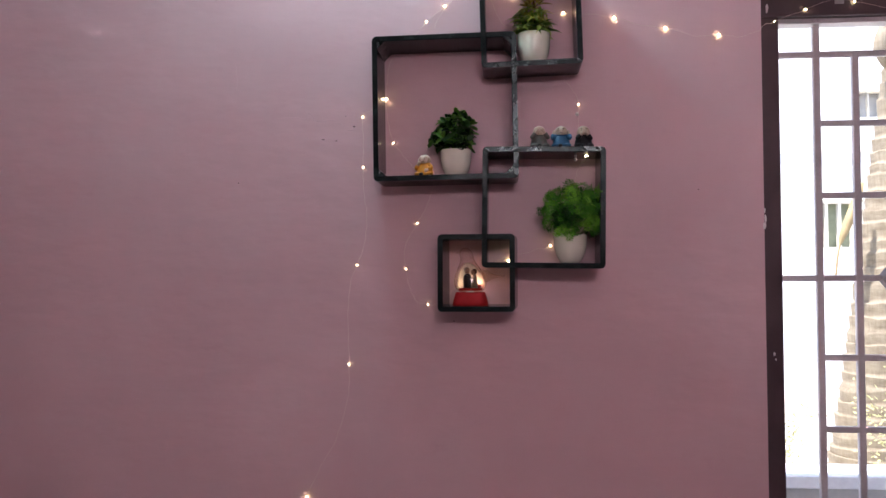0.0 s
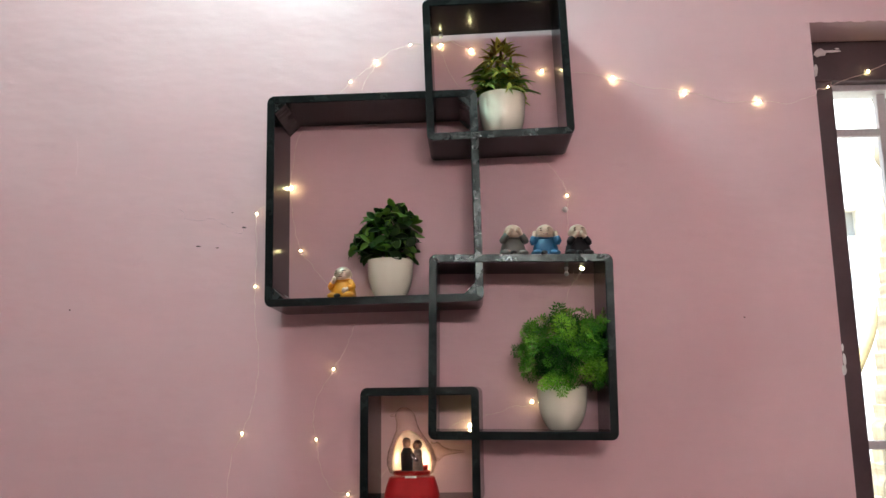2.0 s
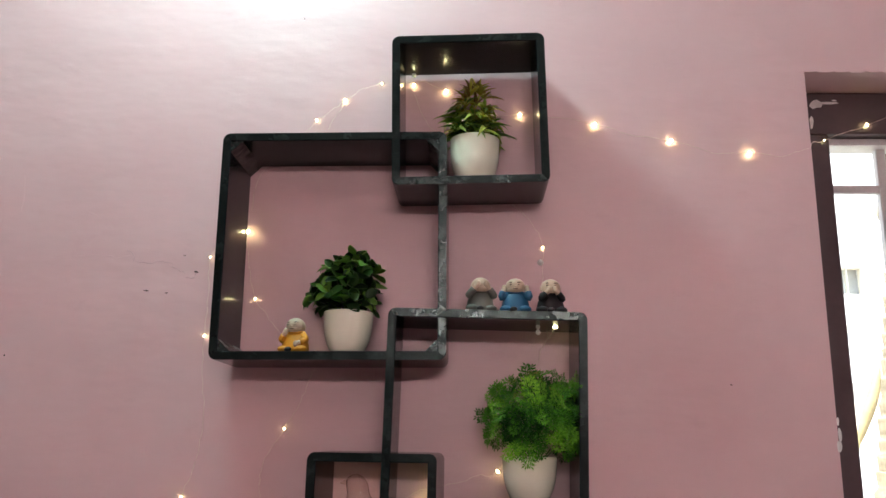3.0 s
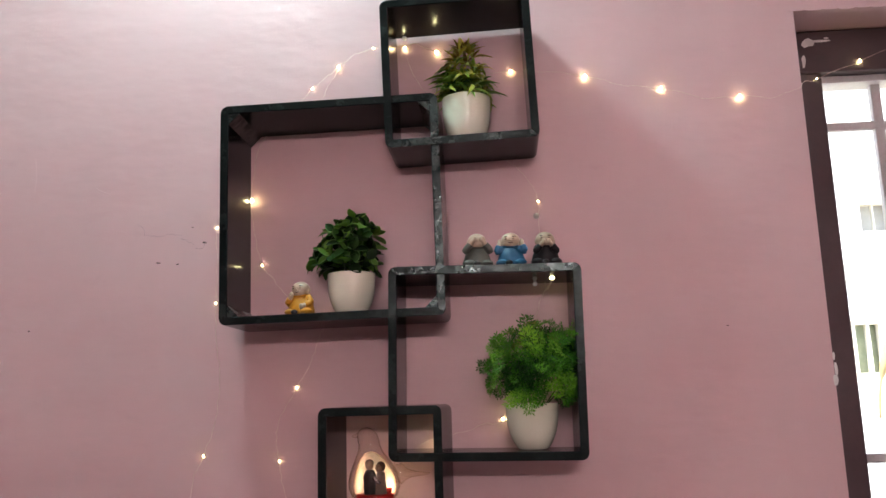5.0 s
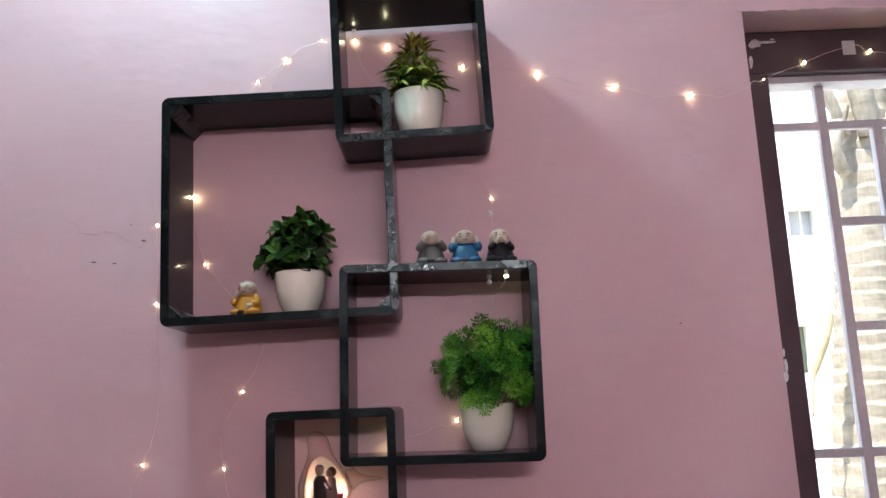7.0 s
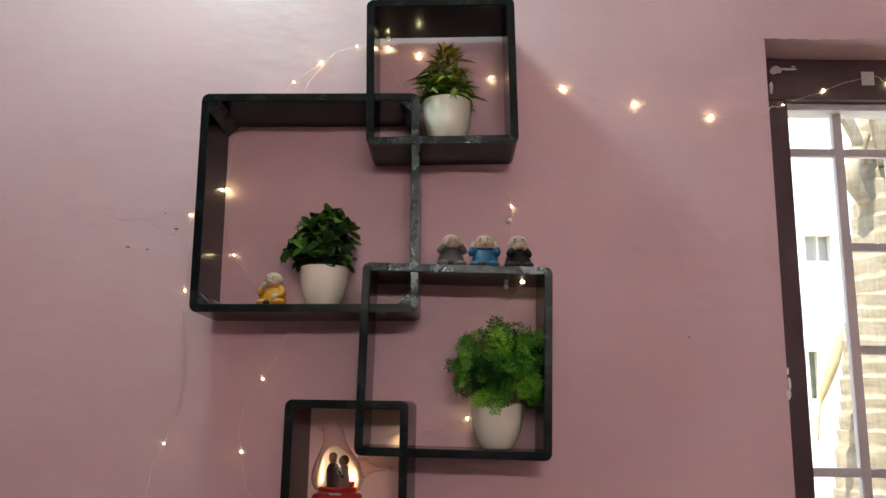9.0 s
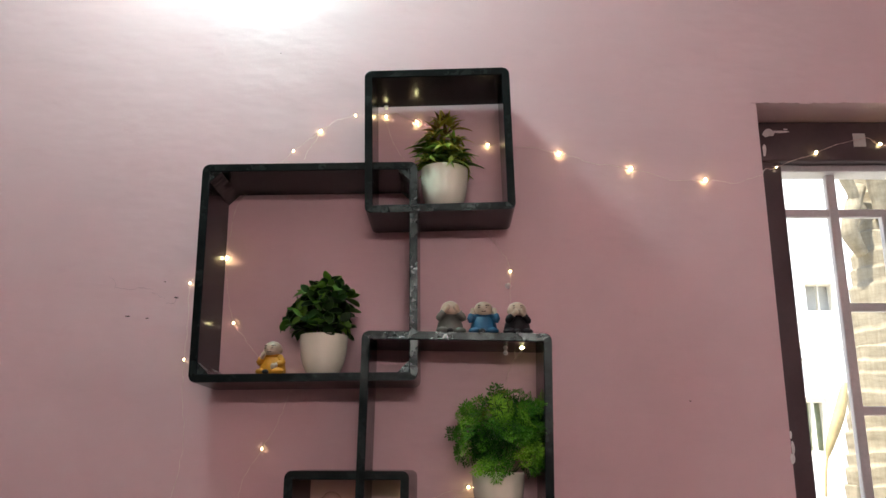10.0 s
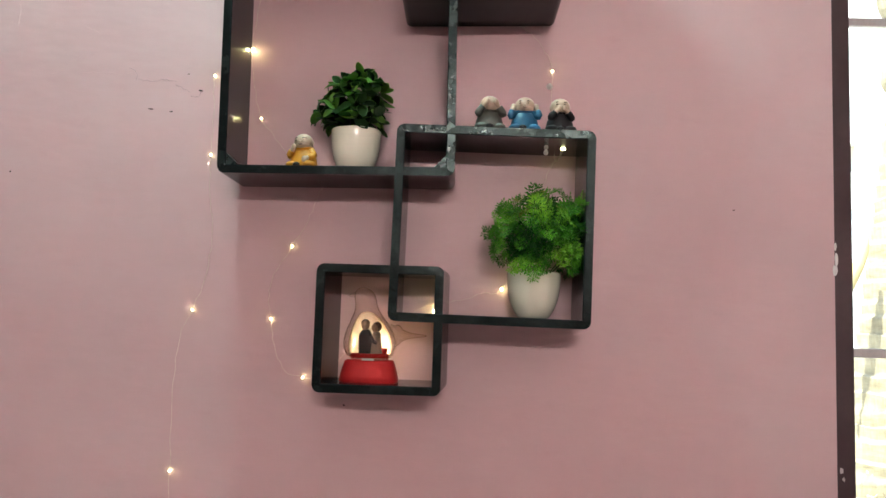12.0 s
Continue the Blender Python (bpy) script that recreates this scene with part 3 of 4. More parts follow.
def spiky_plant(at):
    p = thing("potted_plant", "yellow-green spiky artificial grass plant in a white pot", "potted plant", "potted plants on the shelves", at)
    pot(p, 0.089)
    rnd = random.Random(9)

    def blades(pairs):
        return [leaf_mesh("blade", 0.048, 0.0060, 0.5, d, m, rim=len(m) - 1, tip=0.75, segs=7) for d, m in pairs]

    low = blades(((0.7, [M_LEAF_DARKSPIKE]), (1.0, [M_LEAF_DARKSPIKE, M_LEAF_LIME]), (1.5, [M_LEAF_LIME]), (0.5, [M_LEAF_DARKSPIKE]), (1.2, [M_LEAF_LIME])))
    mid = blades(((0.9, [M_LEAF_DARKSPIKE, M_LEAF_LIME]), (1.3, [M_LEAF_LIME]), (0.7, [M_LEAF_DARKSPIKE]), (0.8, [M_LEAF_SPIKE]), (1.1, [M_LEAF_LIME])))
    top = blades(((0.3, [M_LEAF_SPIKE]), (0.6, [M_LEAF_SPIKE]), (0.5, [M_LEAF_RUST]), (0.9, [M_LEAF_LIME])))
    for count, q, z, kinds, size, spread, lean in ((9, 0.031, 0.096, low, 0.95, 1.05, 0.55), (6, 0.018, 0.108, low, 0.95, 1.1, 0.4), (8, 0.033, 0.122, mid, 0.84, 1.15, 0.5), (7, 0.028, 0.147, mid, 0.78, 1.1, 0.4), (5, 0.017, 0.168, top, 0.74, 0.9, 0.25), (2, 0.005, 0.187, top, 0.74, 0.75, 0.1)):
        for i in range(count):
            a = 6.2832 * i / count + q * 90 + rnd.uniform(-0.2, 0.2)
            base = Vector((q * math.cos(a) - 0.002, q * math.sin(a) * 0.9, z + rnd.uniform(-0.006, 0.006)))
            rosette(p, "blade", kinds, base, Vector((lean * math.cos(a), lean * math.sin(a), 1)).normalized(), 10, spread, size, rnd)
    for a, z in ((3.3, 0.132), (0.1, 0.100), (-0.25, 0.092), (3.0, 0.098), (-0.6, 0.106), (3.7, 0.104)):
        out = Vector((math.cos(a), math.sin(a), 0.25))
        oriented(p, "blade", low[3], Vector((0.024 * math.cos(a), 0.024 * math.sin(a), z)), out, Vector((0, 0, 1)), 1.15)
    stems(p, [Vector((0.026 * math.cos(2.4 * k), 0.024 * math.sin(2.4 * k), 0.1)) for k in range(14)], 0.062)
    return p


def sprig_mesh(name, mat, seed, length=0.050, wide=1.0):
    """A flat lacy frond along +x: side twigs set with small blunt lobes."""
    rnd = random.Random(seed)
    bm = bmesh.new()

    def lobe(q, ang, ln, wd, lift):
        way = Vector((math.cos(ang), math.sin(ang), lift))
        side = Vector((-math.sin(ang), math.cos(ang), 0)) * wd
        a, b, c, d = (bm.verts.new(v) for v in (q, q + way * ln * 0.6 + side, q + way * ln, q + way * ln * 0.6 - side))
        mid = bm.verts.new(q + way * ln * 0.55 + Vector((0, 0, -wd * 0.6)))
        for f in ((a, b, mid), (b, c, mid), (c, d, mid), (d, a, mid)):
            bm.faces.new(f[::-1])

    def spine(t):
        return Vector((length * t, 0.003 * math.sin(4 * t + seed), length * (0.10 * math.sin(2.4 * t) - 0.22 * t * t)))

    tube([spine(k / 5) for k in range(6)], 0.0005, 3, bm)
    n = 5
    for i in range(n):
        t = 0.20 + 0.75 * i / (n - 1)
        for s in (-1, 1):
            q = spine(t)
            ang = s * radians(rnd.uniform(42, 62))
            ln = 0.0200 * wide * math.sin(math.pi * (0.22 + 0.62 * t)) * rnd.uniform(0.8, 1.15)
            lift = rnd.uniform(-0.25, 0.30)
            way = Vector((math.cos(ang), math.sin(ang), lift))
            tube([q, q + way * ln * 0.8], 0.0004, 3, bm)
            lobe(q + way * ln * 0.72, ang, 0.0115, 0.0018, lift)
            for j in range(2):
                for s2 in (-1, 1):
                    lobe(q + way * ln * (0.25 + 0.34 * j), ang + s2 * radians(rnd.uniform(38, 58)), 0.0105 * rnd.uniform(0.8, 1.2), 0.0016, lift + rnd.uniform(-0.3, 0.4))
    lobe(spine(0.97), 0, 0.012, 0.0025, -0.2)
    return mesh_of(name, bm, mat)


def fern_plant(at):
    p = thing("potted_plant", "bright green bushy artificial fern plant in a white pot", "potted plant", "potted plants on the shelves", at)
    pot(p)
    rnd = random.Random(13)
    meshes = [sprig_mesh("sprig", M_FERN, s, wide=w) for s, w in ((1, 1.0), (2, 0.8), (3, 1.1), (4, 0.9))]
    deep = [sprig_mesh("sprig", M_FERN_DARK, s) for s in (5, 6)]
    tips = [sprig_mesh("sprig", M_FERN_TIP, s, 0.042, 0.7) for s in (7, 8)]
    heart = Vector((0.017, -0.008, 0.141))
    ends = []
    n = 34
    for i in range(n):
        elev = math.asin((i + 0.5) / n * 1.52 - 0.56)
        spin = i * 2.39996 + rnd.uniform(-0.25, 0.25)
        d = Vector((math.cos(elev) * math.cos(spin), math.cos(elev) * math.sin(spin), math.sin(elev)))
        k = rnd.uniform(0.66, 0.92)
        base = heart + Vector((d.x * 0.082 * k, d.y * 0.055 * k, d.z * 0.062 * k))
        if base.z < 0.084:
            base.z = 0.084
        top = elev > 0.80
        axis = (d + Vector((0, 0, 0.15))).normalized()
        rosette(p, "sprig", tips + meshes[:1] if top else meshes, base, axis, 4, 1.15, 0.74 if top else 0.88, rnd, 0.092)
        if i % 4 == 0:
            ends.append(base)
    # Heart filled with darker sprigs: the fern's inner shade put into leaf colour.
    for k in range(70):
        a, e = 2.39996 * k, math.asin(1.5 * (k + 0.5) / 70 - 0.55)
        d = Vector((math.cos(e) * math.cos(a), math.cos(e) * math.sin(a), math.sin(e)))
        base = heart + Vector((d.x * 0.034, d.y * 0.026, d.z * 0.034))
        side = d.orthogonal().normalized()
        oriented(p, "sprig", deep[k % 2], base, side + d * 0.5, d, 0.85)
    for k in range(6):
        oriented(p, "sprig", meshes[k % 4], heart + Vector((-0.040 + 0.007 * k, -0.040 + 0.002 * (k % 3), -0.040 + 0.004 * (k % 3))), Vector((-0.5 + 0.12 * k, -0.35, -0.75)), Vector((0, -1, 0.3)), 0.62 + 0.04 * (k % 4))
    for k in range(4):
        oriented(p, "sprig", deep[k % 2], Vector((0.040 + 0.004 * k, -0.012 * k, 0.100)), Vector((0.55, -0.2 * k, -0.9)), Vector((0.6, -0.6, 0.3)), 0.58)
    stems(p, ends, 0.062)
    return p


broad_plant((0.2265, -0.072, 1.5508))
spiky_plant((0.4455, -0.072, 1.8572))
fern_plant((0.5410, -0.076, 1.3085))

# ---- small statues ----
def statue(label, robe, at, pose_kind, turn=0.0):
    """A seated round figure, one mesh; plain head, sleeves and raised arms."""
    bm = bmesh.new()
    lathe([(0, 0), (0.019, 0), (0.0225, 0.003), (0.0225, 0.009), (0.0205, 0.018), (0.0165, 0.027), (0.0115, 0.033), (0.0, 0.035)], 24, bm, Matrix.Diagonal((1.0, 0.78, 1, 1)))
    ball(bm, (0, -0.002, 0.0425), (0.0155, 0.0138, 0.0132), 1, segs=20, rings=14)
    for s in (-1, 1):
        ball(bm, (s * 0.0142, 0.000, 0.0405), (0.0026, 0.0022, 0.0046), 1, segs=8, rings=6)
        ball(bm, (s * 0.014, -0.010, 0.0055), (0.011, 0.010, 0.0058), 0, segs=12, rings=8)
        if pose_kind == "eyes":
            hand, elbow = Vector((s * 0.0060, -0.0160, 0.0440)), Vector((s * 0.0200, -0.010, 0.0260))
        elif pose_kind == "ears":
            hand, elbow = Vector((s * 0.0178, -0.0040, 0.0400)), Vector((s * 0.0215, -0.008, 0.0240))
        elif pose_kind == "mouth":
            hand, elbow = Vector((s * 0.0042, -0.0165, 0.0370)), Vector((s * 0.0160, -0.012, 0.0230))
        else:
            hand, elbow = (Vector((-0.0110, -0.0140, 0.0330)), Vector((-0.0195, -0.009, 0.0200))) if s < 0 else (Vector((0.0085, -0.0165, 0.0130)), Vector((0.0195, -0.006, 0.0200)))
        shoulder = Vector((s * 0.0125, -0.002, 0.0300))
        tube(spline([shoulder, elbow, elbow.lerp(hand, 0.55)], 4), 0.0056, 8, bm, 0)
        tube(spline([elbow.lerp(hand, 0.5), elbow.lerp(hand, 0.8), hand], 3), 0.0036, 8, bm, 1)
        ball(bm, hand, (0.0042, 0.0030, 0.0052), 1, segs=10, rings=8)
    lathe([(0.0135, 0.0295), (0.0152, 0.0305), (0.0150, 0.0335), (0.0128, 0.0345), (0.0120, 0.0320), (0.0135, 0.0295)], 24, bm, Matrix.Diagonal((1.0, 0.86, 1, 1)))
    ball(bm, (0, -0.0035, 0.0375), (0.0138, 0.0125, 0.0090), 1, segs=18, rings=10)
    if pose_kind != "eyes":
        for sx in (-1, 1):
            arc = [Vector((sx * (0.0058 + 0.0034 * u), -0.0152 + 0.0010 * abs(u) + (0.0022 if sx * u > 0 else 0.0), 0.0440 - 0.0010 * u * u)) for u in (-1, -0.4, 0.4, 1)]
            tube(arc, 0.00085, 5, bm, 3)
            tube([q + Vector((0, 0.0006, 0.0038)) for q in arc], 0.0009, 5, bm, 3)
        ball(bm, (0, -0.0158, 0.0408), (0.0019, 0.0016, 0.0017), 1, segs=8, rings=6)
    if pose_kind in ("ears", "rest"):
        tube([Vector((0.0038 * u, -0.0158 + 0.0010 * abs(u), 0.0368 + 0.0012 * u * u)) for u in (-1, -0.4, 0.4, 1)], 0.0008, 5, bm, 3)
    ball(bm, (-0.003, -0.0195, 0.0040), (0.0060, 0.0040, 0.0042), 2, segs=10, rings=8)
    return tagged(part("monk_statue", bm, [robe, M_SKIN, M_ROBE_BLACK, M_HAIR], smooth=True, at=Matrix.Translation(at) @ Matrix.Rotation(turn, 4, "Z") @ Matrix.Scale(1.08, 4)), label, "statue", "small seated monk statues")


statue("small seated clay statue in a grey robe covering its eyes", M_ROBE_GREY, (0.457, -0.112, 1.6212), "eyes", 0.15)
statue("small seated clay statue in a blue robe covering its ears", M_ROBE_BLUE, (0.5165, -0.112, 1.6204), "ears", -0.03)
statue("small seated clay statue in a black robe covering its mouth", M_ROBE_BLACK, (0.576, -0.112, 1.6196), "mouth", 0.10)
statue("small seated clay statue in a yellow robe beside the pot", M_ROBE_YELLOW, (0.1420, -0.102, 1.5497), "rest", -0.25)

# ---- bird-shaped glass lamp ----
def bird_lamp(at):
    lamp = thing("bird_lamp", "lit bird-shaped glass lamp with a figurine on a red base", "lamp", "", at)
    bm = bmesh.new()
    low, high = [], []
    for i in range(32):
        a = 2 * math.pi * i / 32
        c, s = math.cos(a), math.sin(a)
        e = 0.55
        sq = lambda v: math.copysign(abs(v) ** e, v)
        low.append((0.0500 * sq(c), 0.034 * sq(s)))
        high.append((0.0405 * sq(c), 0.028 * sq(s)))
    rings = []
    for k, z in enumerate((0.0, 0.003, 0.012, 0.024, 0.033, 0.037, 0.038)):
        t = min(1, (z / 0.037) ** 1.5)
        sh = 0.94 if k == 0 else (0.95 if k == 6 else 1)
        rings.append([bm.verts.new(((lx + (hx - lx) * t) * sh, (ly + (hy - ly) * t) * sh, z)) for (lx, ly), (hx, hy) in zip(low, high)])
    for a, b in zip(rings, rings[1:]):
        for i in range(32):
            bm.faces.new((a[i], a[(i + 1) % 32], b[(i + 1) % 32], b[i]))
    bm.faces.new(rings[0]), bm.faces.new(rings[-1])
    part("base", bm, M_RED, lamp, "matt red trapezoid plastic base", smooth=True)

    bm = bmesh.new()
    outer = [(0.0, 0.0385), (0.030, 0.0390), (0.040, 0.0460), (0.0450, 0.0580), (0.0455, 0.0700), (0.0420, 0.0830), (0.0355, 0.0960), (0.0280, 0.1090), (0.0220, 0.1200), (0.0190, 0.1300), (0.0190, 0.1400), (0.0180, 0.1480), (0.0140, 0.1550), (0.0075, 0.1595), (0.0, 0.1610)]
    inner = [(0.0, 0.0412), (0.032, 0.0415), (0.0360, 0.0500), (0.0375, 0.0600), (0.0365, 0.0720), (0.0325, 0.0850), (0.0265, 0.0980), (0.0195, 0.1090), (0.0110, 0.1170), (0.0, 0.1200)]
    hollow = lathe(inner, 40)
    lathe(outer, 40, bm)
    for half, slim in ((bm, 0.78), (hollow, 0.76)):
        for v in half.verts:
            t = max(0.0, (v.co.z - 0.075) / 0.087)
            v.co.x -= 0.0150 * t ** 1.2
            v.co.y *= slim
    body = part("glass_body", bm, M_GLASS, lamp, "clear thick moulded glass bird body", smooth=True)
    body.visible_shadow = False
    back = hollow.copy()
    for half, sign in ((hollow, 1), (back, -1)):
        bmesh.ops.delete(half, geom=[f for f in half.faces if sign * (f.calc_center_median().y - 0.004) > 0], context="FACES")
    part("cavity_front", hollow, M_CAVITY, body, "clear inner face of the glass", smooth=True).visible_shadow = False
    # Rear half is whitened so the cavity looks filled with light.
    part("cavity_back", back, M_CAVITY_GLOW, body, "whitened inner face standing in for the glow within the glass", smooth=True).visible_shadow = False
    bm = lathe([(0.0, 0.0), (0.0045, 0.001), (0.0035, 0.006), (0.0016, 0.011), (0, 0.0125)], 14)
    part("beak", bm, M_GLASS, lamp, smooth=True, at=pose(-0.0275, -0.002, 0.1475, 0, -98, 0)).visible_shadow = False
    bm = bmesh.new()
    tail = [(0.034, 0.082, 0.012, 0.019), (0.041, 0.082, 0.010, 0.014), (0.045, 0.081, 0.012, 0.018), (0.050, 0.081, 0.010, 0.016), (0.054, 0.081, 0.008, 0.011), (0.060, 0.081, 0.0090, 0.0075), (0.072, 0.0805, 0.0090, 0.0045), (0.088, 0.081, 0.0070, 0.0028), (0.095, 0.081, 0.0040, 0.0015)]
    rings = []
    for x, z, wy, wz in tail:
        rings.append([bm.verts.new((x, wy * math.cos(a), z + wz * math.sin(a))) for a in (2 * math.pi * i / 16 for i in range(16))])
    for a, b in zip(rings, rings[1:]):
        for i in range(16):
            bm.faces.new((a[i], a[(i + 1) % 16], b[(i + 1) % 16], b[i]))
    bm.faces.new(rings[0]), bm.faces.new(rings[-1])
    part("tail", bm, M_CAVITY, lamp, "ridged clear glass tail", smooth=True).visible_shadow = False

    bm = bmesh.new()
    lathe([(0, 0), (0.0075, 0), (0.0080, 0.012), (0.0085, 0.026), (0.0050, 0.0325), (0, 0.034)], 14, bm, Matrix.Translation((-0.006, 0, 0.043)) @ Matrix.Diagonal((1, 0.75, 1, 1)), 0)
    ball(bm, (-0.0065, -0.001, 0.0815), (0.0052, 0.0052, 0.0060), 1, segs=12, rings=8)
    ball(bm, (-0.0068, 0.0016, 0.0838), (0.0056, 0.0056, 0.0054), 2, segs=12, rings=8)
    lathe([(0, 0), (0.0090, 0), (0.0075, 0.010), (0.0055, 0.022), (0.0050, 0.029), (0, 0.032)], 14, bm, Matrix.Translation((0.0075, 0.001, 0.043)) @ Matrix.Diagonal((1, 0.75, 1, 1)), 3)
    ball(bm, (0.0055, -0.001, 0.0785), (0.0048, 0.0048, 0.0055), 1, segs=12, rings=8)
    ball(bm, (0.0076, 0.0014, 0.0800), (0.0060, 0.0058, 0.0062), 2, segs=12, rings=8)
    tube(spline([Vector((0.001, -0.005, 0.068)), Vector((0.005, -0.008, 0.062)), Vector((0.008, -0.007, 0.060))], 3), 0.0022, 6, bm, 0)
    bmesh.ops.transform(bm, matrix=Matrix.Translation((0, 0, 0.043)) @ Matrix.Scale(1.38, 4) @ Matrix.Translation((0, 0, -0.043)), verts=bm.verts[:])
    part("couple_figurine", bm, [M_ROBE_BLACK, M_FACE, M_HAIR, M_CREAM], lamp, "tiny painted figurine inside the glass", smooth=True)
    bm = lathe([(0, 0), (0.0245, 0), (0.0275, 0.003), (0.0265, 0.007), (0.0200, 0.0075), (0.0150, 0.0045), (0, 0.0040)], 28, matrix=Matrix.Diagonal((1.22, 0.9, 1, 1)))
    part("red_bed", bm, M_RED, lamp, "glossy red floor inside the glass", smooth=True, at=pose(0, 0, 0.0415))
    bm = lathe([(0, 0), (0.0055, 0), (0.0070, 0.010), (0.0062, 0.010), (0.0050, 0.002), (0, 0.002)], 16)
    part("red_cup", bm, M_RED, lamp, smooth=True, at=pose(0.0225, 0.004, 0.0480))
    part("led", ball(bmesh.new(), (0.0160, 0.0120, 0.0600), (0.0018, 0.0018, 0.0026), segs=12, rings=8), M_GLOW, lamp, "warm glowing light inside", smooth=True)
    # White strip added for the light's reflection on the front of the base.
    part("base_glint", box(-0.010, 0.010, -0.0305, -0.0285, 0.0380, 0.0412, bevel=0.0004), M_CHIP, lamp, "small white strip modelled as a glint on the base")
    return lamp


bird_lamp((0.2660, -0.080, 1.1918))

# ---- string of warm lights ----
lights = thing("string_lights", "string of warm white fairy lights on thin copper wire", "string lights")


def wire(points, per=10, radius=0.00034, wave=0.0016, seed=0):
    rnd = random.Random(seed)
    path = spline(points, per)
    ph = rnd.uniform(0, 6)
    out = [q + Vector((0.6 * wave * math.sin(1.1 * i + ph), 0, wave * math.sin(0.63 * i + 2 * ph))) if 0 < i < len(path) - 1 else q for i, q in enumerate(path)]
    bm = tube(out, radius, 5)
    tube([q + Vector((0.0011 * math.sin(1.7 * i), 0.0004, 0.0011 * math.cos(1.7 * i))) for i, q in enumerate(out)], radius, 5, bm)
    part("wire", bm, M_COPPER, lights)


def led(x, y, z, r=0.0026, turn=0.0, long=1.35):
    bm = ball(bmesh.new(), (0, 0, 0), (r, r, r * long), segs=12, rings=8)
    part("bulb", bm, M_LED, lights, smooth=True, at=pose(x, y, z, 0, turn, 0))


W = -0.006
FRAME_Y = FY0 - 0.006
RUNS = [
    [(1.47, FRAME_Y, 2.045), (1.376, FRAME_Y, 2.066), (1.335, FRAME_Y - 0.004, 2.078), (1.238, FRAME_Y, 2.047), (1.150, FRAME_Y, 2.014), (1.098, 0.030, 1.985), (1.079, W, 1.963), (1.03, W, 1.945), (0.966, W, 1.950), (0.905, W, 1.950), (0.819, W, 1.974), (0.750, W, 1.985), (0.676, W, 2.007), (0.60, W, 2.022), (0.532, W, 2.026)],
    [(0.532, W, 2.026), (0.46, W, 2.03), (0.388, W, 2.075), (0.345, W, 2.095), (0.318, W, 2.092), (0.262, W, 2.091), (0.222, W, 2.078), (0.191, W, 2.056), (0.165, W, 2.034), (0.138, W, 2.013), (0.10, W, 1.97), (0.035, W, 1.90), (0.018, -0.012, 1.787)],
    [(0.205, W, 2.066), (0.178, W, 2.03), (0.160, W, 1.995)],
    [(0.018, -0.012, 1.787), (-0.02, W, 1.76), (-0.049, W, 1.738), (-0.047, W, 1.67), (-0.048, W, 1.590), (-0.046, W, 1.52), (-0.037, W, 1.449), (-0.044, W, 1.37), (-0.065, W, 1.306), (-0.084, W, 1.26), (-0.092, W, 1.162), (-0.089, W, 1.021), (-0.092, W, 0.93), (-0.125, W, 0.81), (-0.170, W, 0.73), (-0.212, W, 0.640), (-0.24, W, 0.57)],
    [(0.018, -0.012, 1.787), (0.026, W, 1.72), (0.041, W, 1.660), (0.065, W, 1.630), (0.095, W, 1.592), (0.125, W, 1.565), (0.160, -0.012, 1.545), (0.150, -0.010, 1.51), (0.135, W, 1.47), (0.110, W, 1.426), (0.078, W, 1.37), (0.072, W, 1.33), (0.078, W, 1.294), (0.085, W, 1.25), (0.105, W, 1.205), (0.140, W, 1.192), (0.180, W, 1.20), (0.22, W, 1.24), (0.30, W, 1.29), (0.353, W, 1.324)],
    [(0.353, W, 1.324), (0.400, W, 1.333), (0.454, W, 1.350), (0.490, -0.012, 1.359), (0.52, W, 1.42), (0.55, W, 1.52), (0.570, -0.030, 1.575), (0.588, -0.066, 1.6040)],
    [(0.588, -0.066, 1.6040), (0.580, -0.030, 1.59), (0.575, W, 1.64), (0.572, W, 1.70), (0.573, W, 1.762), (0.562, W, 1.795), (0.53, W, 1.835), (0.46, W, 1.90), (0.36, W, 2.0), (0.325, W, 2.07)],
]
for k, run in enumerate(RUNS):
    wire(run, seed=k)
SPOTS = [(1.376, FRAME_Y, 2.066), (1.238, FRAME_Y, 2.047), (1.150, FRAME_Y, 2.014), (0.966, W, 1.950), (0.819, W, 1.974), (0.676, W, 2.007), (0.532, W, 2.026), (0.388, W, 2.075), (0.325, W, 2.088),
         (0.262, W, 2.091), (0.191, W, 2.056), (0.138, W, 2.013), (0.021, -0.012, 1.787), (-0.049, W, 1.738), (-0.048, W, 1.590), (-0.065, W, 1.306), (-0.089, W, 1.021), (-0.212, W, 0.640),
         (0.041, W, 1.660), (0.161, -0.022, 1.559), (0.110, W, 1.426), (0.078, W, 1.294), (0.140, W, 1.192), (0.3717, -0.014, 1.3165), (0.490, -0.014, 1.359), (0.588, -0.066, 1.6052), (0.573, W, 1.762)]
SMALL = (9, 11, 15, 13, 14, 16, 18, 19, 20, 21, 22, 26, 2)
for k, (x, y, z) in enumerate(SPOTS):
    led(x, y, z, 0.0011 if k in SMALL else 0.0024 if k == 25 else (0.0018 if k in (6, 8, 10, 15, 17, 24) else 0.0024), 90 if k == 25 else 25 * math.sin(3.3 * k), 1.7 if k == 25 else 1.35)

